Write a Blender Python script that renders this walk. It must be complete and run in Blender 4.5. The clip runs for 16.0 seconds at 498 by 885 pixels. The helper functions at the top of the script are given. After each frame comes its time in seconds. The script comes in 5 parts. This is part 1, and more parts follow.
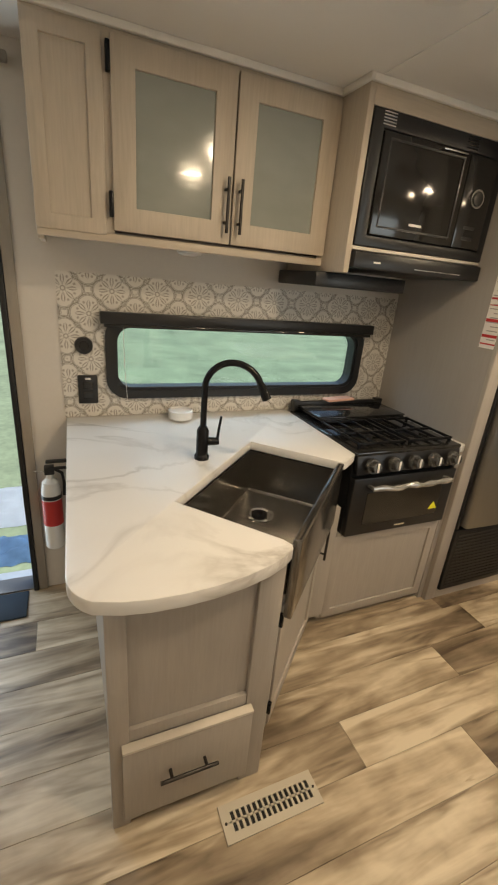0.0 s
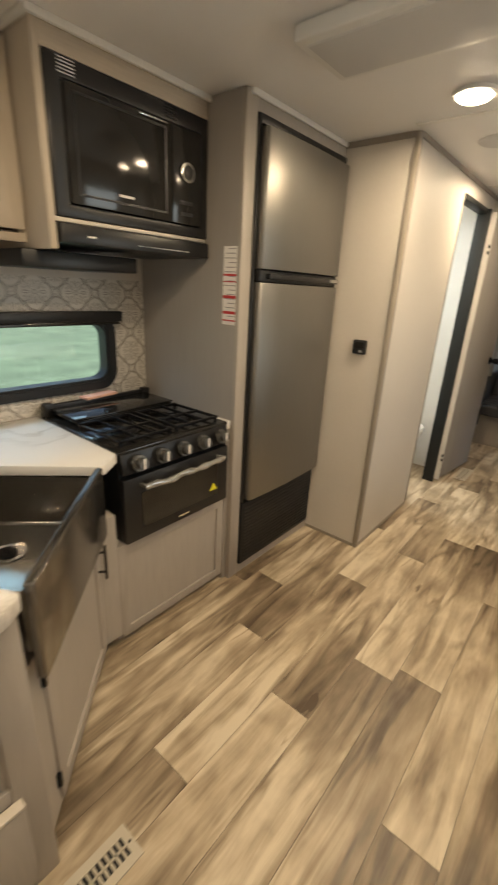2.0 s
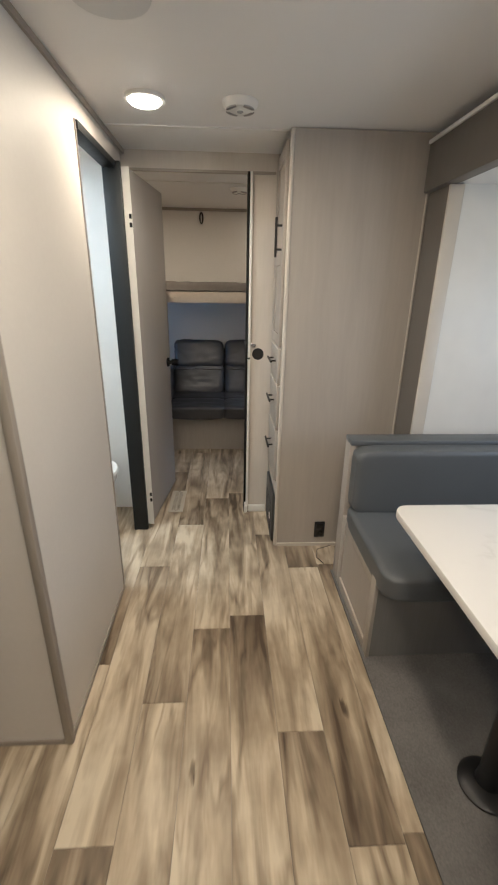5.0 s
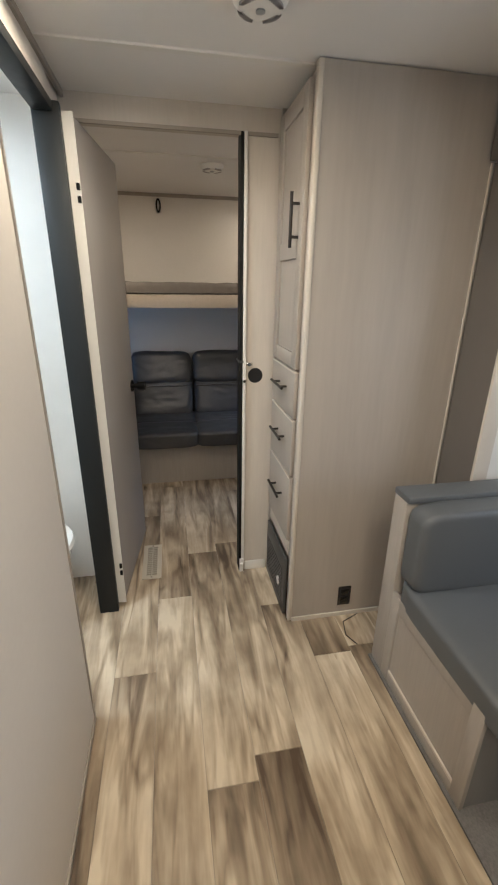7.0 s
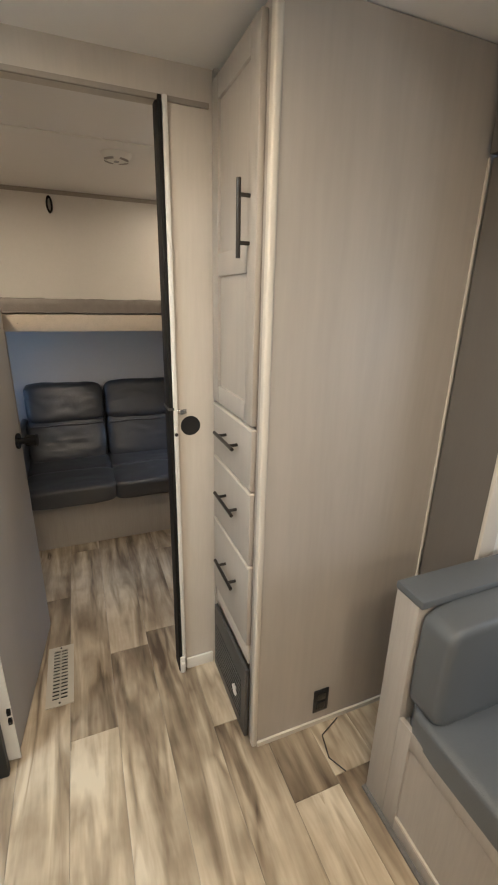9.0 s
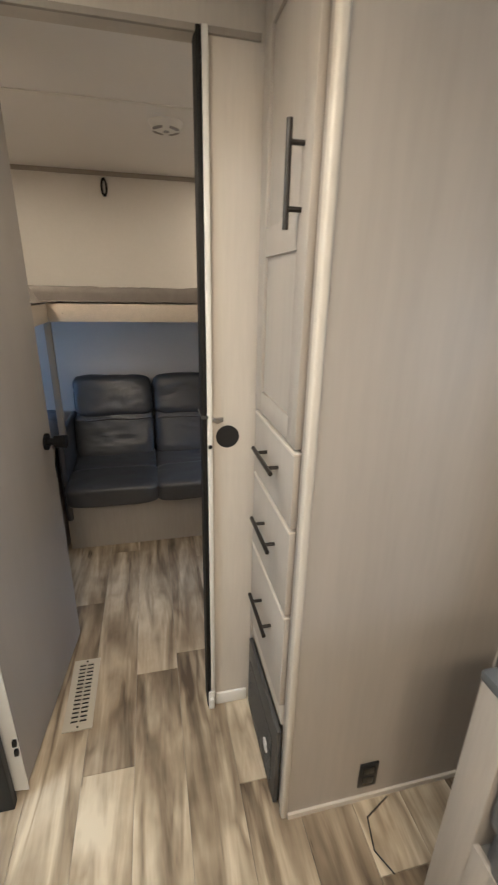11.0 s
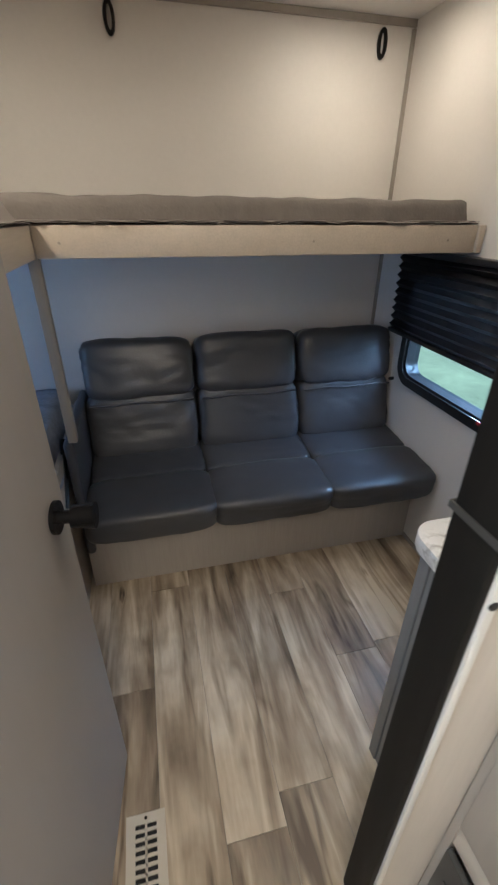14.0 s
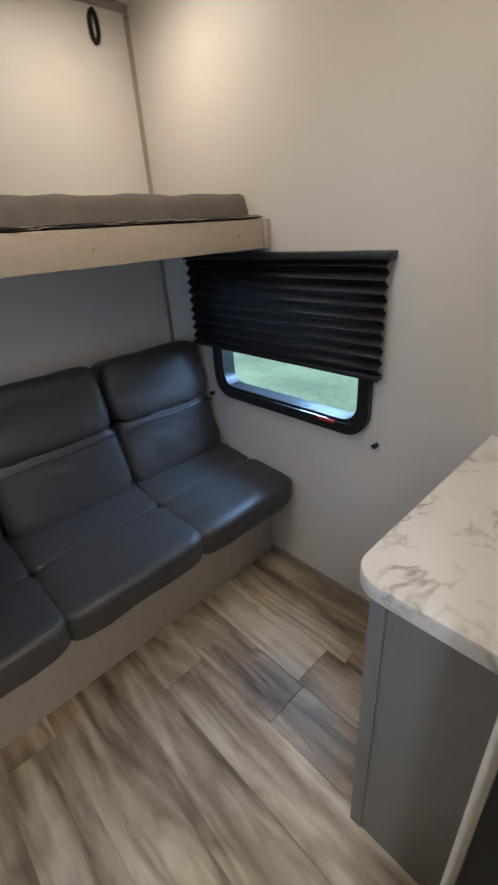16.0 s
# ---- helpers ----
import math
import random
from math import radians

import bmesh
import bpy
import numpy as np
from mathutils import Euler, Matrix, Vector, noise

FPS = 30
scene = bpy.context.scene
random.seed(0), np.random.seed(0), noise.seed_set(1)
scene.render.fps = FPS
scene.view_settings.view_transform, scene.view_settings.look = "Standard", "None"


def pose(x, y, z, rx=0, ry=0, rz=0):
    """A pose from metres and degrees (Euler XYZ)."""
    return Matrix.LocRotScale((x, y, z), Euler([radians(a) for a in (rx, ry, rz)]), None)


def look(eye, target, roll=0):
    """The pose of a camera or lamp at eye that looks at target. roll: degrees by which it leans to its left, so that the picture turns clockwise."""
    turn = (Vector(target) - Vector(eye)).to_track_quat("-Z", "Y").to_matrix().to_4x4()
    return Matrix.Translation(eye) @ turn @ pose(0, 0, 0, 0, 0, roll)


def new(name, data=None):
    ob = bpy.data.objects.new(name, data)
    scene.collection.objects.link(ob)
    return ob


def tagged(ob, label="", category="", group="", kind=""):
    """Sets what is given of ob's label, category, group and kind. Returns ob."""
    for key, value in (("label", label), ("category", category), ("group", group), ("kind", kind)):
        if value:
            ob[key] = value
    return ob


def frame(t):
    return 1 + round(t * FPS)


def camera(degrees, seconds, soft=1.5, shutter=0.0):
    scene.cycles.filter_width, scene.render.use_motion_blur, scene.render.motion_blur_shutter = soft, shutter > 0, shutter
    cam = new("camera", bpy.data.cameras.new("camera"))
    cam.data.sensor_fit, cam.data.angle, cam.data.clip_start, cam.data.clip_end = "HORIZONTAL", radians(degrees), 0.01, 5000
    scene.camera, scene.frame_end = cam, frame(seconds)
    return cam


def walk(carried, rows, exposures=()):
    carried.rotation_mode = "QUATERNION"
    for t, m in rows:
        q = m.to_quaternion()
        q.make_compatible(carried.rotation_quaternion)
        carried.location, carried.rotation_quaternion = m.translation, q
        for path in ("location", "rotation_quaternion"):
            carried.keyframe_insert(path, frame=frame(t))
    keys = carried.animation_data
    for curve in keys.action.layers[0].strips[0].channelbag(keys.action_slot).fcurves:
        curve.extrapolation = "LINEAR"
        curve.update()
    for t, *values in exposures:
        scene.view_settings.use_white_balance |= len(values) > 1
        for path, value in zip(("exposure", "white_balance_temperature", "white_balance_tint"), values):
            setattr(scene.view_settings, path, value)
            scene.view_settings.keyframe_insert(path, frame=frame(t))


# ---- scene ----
import functools
cam = camera(61.1, 16.0, soft=2.0, shutter=0.4)
PATH = [
    (0, (-0.049, -0.004, 1.505), (0.721, 1.698, 0.792), 5.2),
    (0.5, (-0.035, -0.004, 1.505), (0.828, 1.655, 0.797), 5.5),
    (1, (-0.012, -0.016, 1.511), (1.037, 1.534, 0.807), 5.2),
    (1.5, (0.035, -0.014, 1.496), (1.292, 1.374, 0.796), 4.1),
    (2, (0.208, 0.007, 1.479), (1.666, 1.19, 0.789), 3.0),
    (2.5, (0.447, 0.065, 1.561), (2.061, 0.982, 0.817), 2.5),
    (3, (0.584, 0.097, 1.526), (2.319, 0.775, 0.8), 1.1),
    (3.5, (0.721, 0.242, 1.533), (2.533, 0.644, 0.788), 1.0),
    (4, (0.936, 0.26, 1.504), (2.787, 0.457, 0.772), 0.6),
    (4.5, (1.146, 0.294, 1.521), (3.012, 0.319, 0.801), 0.7),
    (6.8, (1.954, 0.524, 1.512), (3.802, 0.196, 0.821), 1.0),
    (7, (2.014, 0.542, 1.518), (3.854, 0.196, 0.817), 0.8),
    (7.5, (2.194, 0.499, 1.52), (4.029, 0.1, 0.83), 0.8),
    (8, (2.357, 0.426, 1.534), (4.17, -0.085, 0.86), 1.3),
    (8.5, (2.486, 0.476, 1.539), (4.261, -0.175, 0.887), 1.3),
    (8.7, (2.516, 0.503, 1.546), (4.272, -0.207, 0.904), 1.3),
    (11, (2.783, 0.36, 1.54), (4.61, -0.069, 0.85), 1.2),
    (11.5, (2.912, 0.396, 1.518), (4.77, 0.197, 0.805), 1.4),
    (12, (3.036, 0.473, 1.518), (4.9, 0.327, 0.81), 1.1),
    (12.5, (3.228, 0.446, 1.530), (5.051, 0.382, 0.713), -0.6),
    (13, (3.436, 0.405, 1.520), (5.222, 0.306, 0.632), -0.8),
    (13.5, (3.578, 0.450, 1.512), (5.328, 0.228, 0.573), -0.1),
    (14, (3.706, 0.556, 1.483), (5.408, 0.148, 0.526), 0.4),
    (14.5, (3.846, 0.618, 1.425), (5.47, -0.047, 0.466), 1.0),
    (15, (4.004, 0.601, 1.419), (5.511, -0.3, 0.462), 0.8),
    (15.5, (4.063, 0.577, 1.432), (5.454, -0.499, 0.481), -1.8),
    (16, (4.034, 0.531, 1.424), (5.35, -0.671, 0.518), -4.1),
]
EXPOSURES = [(0, -0.10, 6900, 10), (1.5, -0.06, 7000, 10), (2.5, -0.12, 6700, 10), (3.0, -0.15, 6200, 10), (3.5, -0.20, 5900, 10), (4.5, -0.20, 5700, 10), (7.5, -0.08, 5750, 10), (8.5, 0.0, 5950, 10), (12.0, 0.10, 5750, 10), (12.5, 0.08, 5700, 10), (13.5, 0.15, 5450, 10), (15, 0.25, 5500, 10), (16, 0.12, 5600, 10)]
walk(cam, [(t, look(eye, target, roll)) for t, eye, target, roll in PATH], EXPOSURES)

# ---- world, sun, large lights ----
world = bpy.data.worlds.new("sky")
scene.world = world
world.use_nodes = True
wn = world.node_tree.nodes
sky = wn.new("ShaderNodeTexSky")
sky.sky_type, sky.sun_disc = "NISHITA", False
sky.sun_elevation, sky.sun_rotation = radians(63), radians(80)
world.node_tree.links.new(sky.outputs[0], wn["Background"].inputs[0])
wn["Background"].inputs[1].default_value = 0.15
sun = new("sun", bpy.data.lights.new("sun", "SUN"))
sun.data.energy, sun.data.angle, sun.data.color = 5.0, radians(20), (0.95, 0.98, 1.0)
sun.matrix_world = look((6, 1, 12), (0, 0, 0))

CEIL = 2.17
WARM = (1.0, 0.80, 0.55)


def lamp_area(name, place, target, power, sx, sy, colour, disk=False):
    ob = new(name, bpy.data.lights.new(name, "AREA"))
    ob.data.shape = "DISK" if disk else "RECTANGLE"
    ob.data.size = sx
    if not disk:
        ob.data.size_y = sy
    ob.data.energy, ob.data.color = power, colour
    ob.matrix_world = look(place, target)
    return ob


# the last of these is unseen, added at the west end
LAMPS = [(2.11, 0.60), (2.19, 0.0), (3.30, 0.645), (0.78, 0.64), (0.80, 0.03), (-1.3, 0.4)]
for lx, ly in LAMPS:
    lamp_area("lamp_light", (lx, ly, CEIL - 0.035), (lx, ly, 0), 8.8, 0.12, 0.12, WARM, True)
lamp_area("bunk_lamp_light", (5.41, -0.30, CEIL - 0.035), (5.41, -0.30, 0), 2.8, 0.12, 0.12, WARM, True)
# unseen lamp over the side bunk, added to even out the bunk wall
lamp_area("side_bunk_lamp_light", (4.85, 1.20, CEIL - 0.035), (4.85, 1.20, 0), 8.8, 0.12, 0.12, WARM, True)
# unseen fill lamp, added to brighten the sofa
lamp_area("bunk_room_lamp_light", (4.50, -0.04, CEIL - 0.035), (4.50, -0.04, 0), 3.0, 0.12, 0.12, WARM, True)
# daylight through the openings
lamp_area("door_daylight", (-0.67, 2.0, 1.0), (-0.67, 0, 0.9), 13, 0.44, 1.8, (0.70, 0.86, 1.0))
lamp_area("bed_window_daylight", (5.0, 1.98, 1.15), (5.0, 0.5, 0.6), 3.4, 0.7, 0.35, (0.4, 0.62, 1.0))
# cool fill for the bathroom, shone down from its closed ceiling
lamp_area("bath_daylight", (3.3, 1.5, CEIL - 0.02), (3.3, 1.5, 0), 16, 0.35, 0.35, (0.82, 0.95, 1.0))
# fill for the dinette, set at an unseen window opening added there
lamp_area("dinette_daylight", (2.3, -1.47, 1.3), (2.3, 1, 0.8), 7.5, 1.0, 0.6, (0.85, 0.93, 1.0))

lamp_area("kitchen_window_daylight", (0.77, 2.25, 1.52), (0.62, 1.25, 0.86), 6, 1.2, 0.28, (0.55, 0.78, 1.0))
lamp_area("bunk_window_daylight", (5.09, -1.02, 1.24), (5.20, -0.25, 0.50), 20, 0.66, 0.50, (0.50, 0.70, 1.0))

# ---- materials ----


def nodes_of(m):
    return m.node_tree.nodes, m.node_tree.links


def mat(name, colour, rough=0.5, metal=0.0, vary=0.08, scale=6.0, bump=0.0, bump_scale=200.0, stretch=(1, 1, 1), grain=0.0, grain_scale=40.0, coat=0.0, random=0.0, spec=0.5):
    """A surface with slow blotches, fine stretched grain, relief, and a tint of its own for each piece."""
    m = bpy.data.materials.new(name)
    m.use_nodes = True
    n, l = nodes_of(m)
    b = n["Principled BSDF"]
    b.inputs["Roughness"].default_value, b.inputs["Metallic"].default_value = rough, metal
    b.inputs["Coat Weight"].default_value = coat
    b.inputs["Specular IOR Level"].default_value = spec
    tc = n.new("ShaderNodeTexCoord")
    mp = n.new("ShaderNodeMapping")
    mp.inputs["Scale"].default_value = stretch
    l.new(tc.outputs["Object"], mp.inputs[0])
    big = n.new("ShaderNodeTexNoise")
    big.inputs["Scale"].default_value, big.inputs["Detail"].default_value = scale, 4
    l.new(mp.outputs[0], big.inputs[0])
    fine = n.new("ShaderNodeTexNoise")
    fine.inputs["Scale"].default_value, fine.inputs["Detail"].default_value = grain_scale, 6
    l.new(mp.outputs[0], fine.inputs[0])

    def math(op, a, c):
        k = n.new("ShaderNodeMath")
        k.operation = op
        for i, v in enumerate((a, c)):
            if isinstance(v, (int, float)):
                k.inputs[i].default_value = v
            else:
                l.new(v, k.inputs[i])
        return k.outputs[0]

    v = math("ADD", math("MULTIPLY", math("SUBTRACT", big.outputs[0], 0.5), vary * 2), math("MULTIPLY", math("SUBTRACT", fine.outputs[0], 0.5), grain * 2))
    if random:
        oi = n.new("ShaderNodeObjectInfo")
        v = math("ADD", v, math("MULTIPLY", math("SUBTRACT", oi.outputs["Random"], 0.5), random))
    v = math("ADD", v, 1.0)
    mix = n.new("ShaderNodeVectorMath")
    mix.operation = "SCALE"
    mix.inputs[0].default_value = colour
    l.new(v, mix.inputs["Scale"])
    l.new(mix.outputs[0], b.inputs["Base Color"])
    rv = math("ADD", math("MULTIPLY", math("SUBTRACT", big.outputs[0], 0.5), 0.15), rough)
    l.new(rv, b.inputs["Roughness"])
    if bump:
        bn = n.new("ShaderNodeTexNoise")
        bn.inputs["Scale"].default_value, bn.inputs["Detail"].default_value = bump_scale, 3
        l.new(mp.outputs[0], bn.inputs[0])
        bp = n.new("ShaderNodeBump")
        bp.inputs["Strength"].default_value, bp.inputs["Distance"].default_value = bump, 0.002
        l.new(bn.outputs[0], bp.inputs["Height"])
        l.new(bp.outputs[0], b.inputs["Normal"])
    return m


def glow(name, colour, strength):
    m = bpy.data.materials.new(name)
    m.use_nodes = True
    b = m.node_tree.nodes["Principled BSDF"]
    b.inputs["Base Color"].default_value = (0.9, 0.9, 0.88, 1)
    b.inputs["Emission Color"].default_value = (*colour, 1)
    b.inputs["Emission Strength"].default_value = strength
    return m


def glass(name, colour=(1, 1, 1), rough=0.0):
    m = bpy.data.materials.new(name)
    m.use_nodes = True
    b = m.node_tree.nodes["Principled BSDF"]
    b.inputs["Base Color"].default_value = (*colour, 1)
    b.inputs["Roughness"].default_value = rough
    b.inputs["Transmission Weight"].default_value = 1.0
    b.inputs["IOR"].default_value = 1.45
    return m


WALL = mat("wall_board", (0.62, 0.582, 0.535), 0.55, vary=0.04, scale=3, bump=0.08, bump_scale=90, grain=0.03, grain_scale=60)
WALL_GREY = mat("grey_panel", (0.34, 0.315, 0.29), 0.5, vary=0.05, scale=3, stretch=(6, 6, 0.6), grain=0.06, grain_scale=14)
CEILING = mat("ceiling_board", (0.76, 0.74, 0.72), 0.45, vary=0.03, scale=2, bump=0.05, bump_scale=60)
GREIGE = mat("greige_woodgrain", (0.40, 0.36, 0.315), 0.45, vary=0.12, scale=3, stretch=(3, 3, 0.3), grain=0.075, grain_scale=18, bump=0.08, bump_scale=60)
OAK = mat("cabinet_woodgrain", (0.47, 0.405, 0.325), 0.45, vary=0.09, scale=5, stretch=(6, 6, 0.4), grain=0.14, grain_scale=26, bump=0.1, bump_scale=70)
OAK_H = mat("cabinet_woodgrain_level", (0.47, 0.405, 0.325), 0.45, vary=0.09, scale=5, stretch=(0.4, 6, 6), grain=0.14, grain_scale=26, bump=0.1, bump_scale=70)
# the same wood as OAK, greyed and darkened for the dimmer light on it
CAB = mat("dim_cabinet_woodgrain", (0.375, 0.34, 0.30), 0.45, vary=0.08, scale=5, stretch=(6, 6, 0.4), grain=0.10, grain_scale=26, bump=0.1, bump_scale=70)
TRIM = mat("taupe_trim", (0.30, 0.265, 0.225), 0.5, vary=0.08, scale=8, stretch=(5, 5, 0.5), grain=0.08)
WHITE = mat("white_trim", (0.74, 0.72, 0.68), 0.4, vary=0.05, scale=9)
BEAD = mat("light_bead", (0.57, 0.52, 0.45), 0.4, vary=0.05, scale=9)
BLACK = mat("black_plastic", (0.012, 0.012, 0.013), 0.35, vary=0.15, scale=12, bump=0.05)
BLACK_GLOSS = mat("black_gloss", (0.018, 0.017, 0.016), 0.10, vary=0.15, scale=9)
BLACK_METAL = mat("matt_black_metal", (0.008, 0.008, 0.009), 0.24, spec=0.2, vary=0.2, scale=30)
BRONZE = mat("dark_bronze", (0.035, 0.03, 0.027), 0.35, metal=0.6, vary=0.2, scale=40)
STEEL = mat("brushed_steel", (0.275, 0.265, 0.25), 0.40, metal=0.92, vary=0.05, scale=4, stretch=(14, 14, 0.3), grain=0.12, grain_scale=50, bump=0.04, bump_scale=80)
SINK = mat("dark_sink_steel", (0.25, 0.235, 0.215), 0.16, metal=0.9, vary=0.03, scale=3, grain=0.04)
CHROME = mat("chrome", (0.75, 0.75, 0.75), 0.12, metal=1.0, vary=0.03)
LEATHER = mat("grey_leather", (0.046, 0.047, 0.052), 0.34, vary=0.10, scale=6, bump=0.22, bump_scale=150, grain=0.06, grain_scale=120, spec=0.5)
VINYL = mat("slate_vinyl", (0.102, 0.111, 0.120), 0.42, vary=0.07, scale=4, bump=0.25, bump_scale=260, grain=0.05, grain_scale=150)
CARPET = mat("grey_carpet", (0.165, 0.158, 0.152), 0.95, vary=0.4, scale=5, bump=0.9, bump_scale=320, grain=0.35, grain_scale=160, spec=0.1)
FABRIC = mat("mattress_fabric", (0.175, 0.155, 0.138), 0.9, vary=0.15, scale=9, bump=0.6, bump_scale=110, grain=0.1, spec=0.1)
RED = mat("red_label", (0.50, 0.03, 0.03), 0.4)
PAPER = mat("white_paper", (0.78, 0.75, 0.72), 0.7, vary=0.04)
YELLOW = mat("yellow_label", (0.75, 0.72, 0.03), 0.5)
PINK = mat("pale_pink_card", (0.75, 0.42, 0.32), 0.6)
CERAMIC = mat("white_ceramic", (0.80, 0.80, 0.79), 0.12, vary=0.02)
BLUE_CLOTH = mat("blue_cloth", (0.16, 0.30, 0.50), 0.9, vary=0.25, scale=12, bump=0.6, bump_scale=40)
PALE_CLOTH = mat("pale_cloth", (0.62, 0.68, 0.74), 0.9, vary=0.15, scale=8, bump=0.4, bump_scale=30)
MAT = mat("navy_mat", (0.03, 0.045, 0.065), 0.95, vary=0.2, scale=20, bump=0.8, bump_scale=300)
LAMP_GLOW = glow("lamp_lens", (1.0, 0.86, 0.66), 20.0)
GLASS = glass("window_glass", (0.84, 0.97, 0.97))
WALL_P = mat("partition_board", (0.56, 0.51, 0.45), 0.5, vary=0.06, scale=4, stretch=(5, 5, 0.4), grain=0.07, grain_scale=22)
BRONZE_WOOD = mat("dark_brown_jamb", (0.012, 0.011, 0.010), 0.6, spec=0.18, vary=0.2, scale=6, stretch=(5, 5, 0.4), grain=0.2)
LEAF = mat("door_leaf_grain", (0.33, 0.305, 0.28), 0.45, vary=0.12, scale=3, stretch=(3, 3, 0.3), grain=0.035, grain_scale=11)
JAMB = mat("charcoal_jamb", (0.014, 0.016, 0.017), 0.5, spec=0.3, vary=0.15, scale=6, stretch=(5, 5, 0.4), grain=0.15)
BLIND = mat("black_pleated_cloth", (0.016, 0.015, 0.017), 0.55, vary=0.15, scale=10)
SEEDED = mat("seeded_glass", (0.27, 0.285, 0.26), 0.13, vary=0.10, scale=7, bump=0.10, bump_scale=45, stretch=(1.0, 1.0, 2.2), coat=0.3)
KNOB = mat("grey_black_knob", (0.20, 0.195, 0.185), 0.25, metal=0.8)
WRAP = mat("plastic_wrapped_steel", (0.45, 0.44, 0.42), 0.12, metal=0.7, vary=0.5, scale=40, bump=1.0, bump_scale=70)
TEXT = mat("grey_print", (0.35, 0.33, 0.32), 0.7)
PAPER2 = mat("pale_key", (0.35, 0.36, 0.36), 0.5)
REGISTER = mat("cream_metal", (0.52, 0.475, 0.39), 0.45, vary=0.05, scale=20)
STEP = mat("pale_metal_tread", (0.42, 0.48, 0.55), 0.4, metal=0.3, vary=0.15, scale=12, bump=0.4, bump_scale=80)
# taupe darkened so that the slide-out's side board carries its shade
DARKENED_TAUPE = mat("darkened_taupe_board", (0.13, 0.115, 0.10), 0.5, vary=0.08, scale=4, stretch=(5, 5, 0.5), grain=0.06)
QUILT = mat("blue_patterned_ticking", (0.22, 0.25, 0.31), 0.9, vary=0.45, scale=14, bump=0.4, bump_scale=60, grain=0.25, grain_scale=50, spec=0.1)
GREY_GRILLE = mat("speaker_grille", (0.60, 0.585, 0.57), 0.6, vary=0.1, scale=300, bump=0.5, bump_scale=500)
HEATER = mat("charcoal_enamel", (0.06, 0.058, 0.055), 0.45, vary=0.15, scale=10)
LOWCAB = mat("grey_cabinet_grain", (0.20, 0.195, 0.19), 0.4, vary=0.08, scale=5, stretch=(6, 6, 0.4), grain=0.10, grain_scale=26)
GROUND = mat("ground", (0.23, 0.285, 0.175), 0.95, vary=0.55, scale=1.1, bump=0.8, bump_scale=25, grain=0.35, grain_scale=14)


def ramp_mat(name, build):
    m = bpy.data.materials.new(name)
    m.use_nodes = True
    n, l = nodes_of(m)

    def node(kind, **kw):
        k = n.new("ShaderNode" + kind)
        return k

    def math(op, a, c=0.0, d=0.0):
        k = n.new("ShaderNodeMath")
        k.operation = op
        for i, v in enumerate((a, c, d)):
            if isinstance(v, (int, float)):
                k.inputs[i].default_value = v
            else:
                l.new(v, k.inputs[i])
        return k.outputs[0]

    def ramp(f, stops):
        k = n.new("ShaderNodeValToRGB")
        l.new(f, k.inputs[0])
        while len(k.color_ramp.elements) < len(stops):
            k.color_ramp.elements.new(0.5)
        for e, (p, c) in zip(k.color_ramp.elements, stops):
            e.position, e.color = p, (*c, 1)
        return k.outputs[0]

    build(n, l, node, math, ramp, n["Principled BSDF"])
    return m


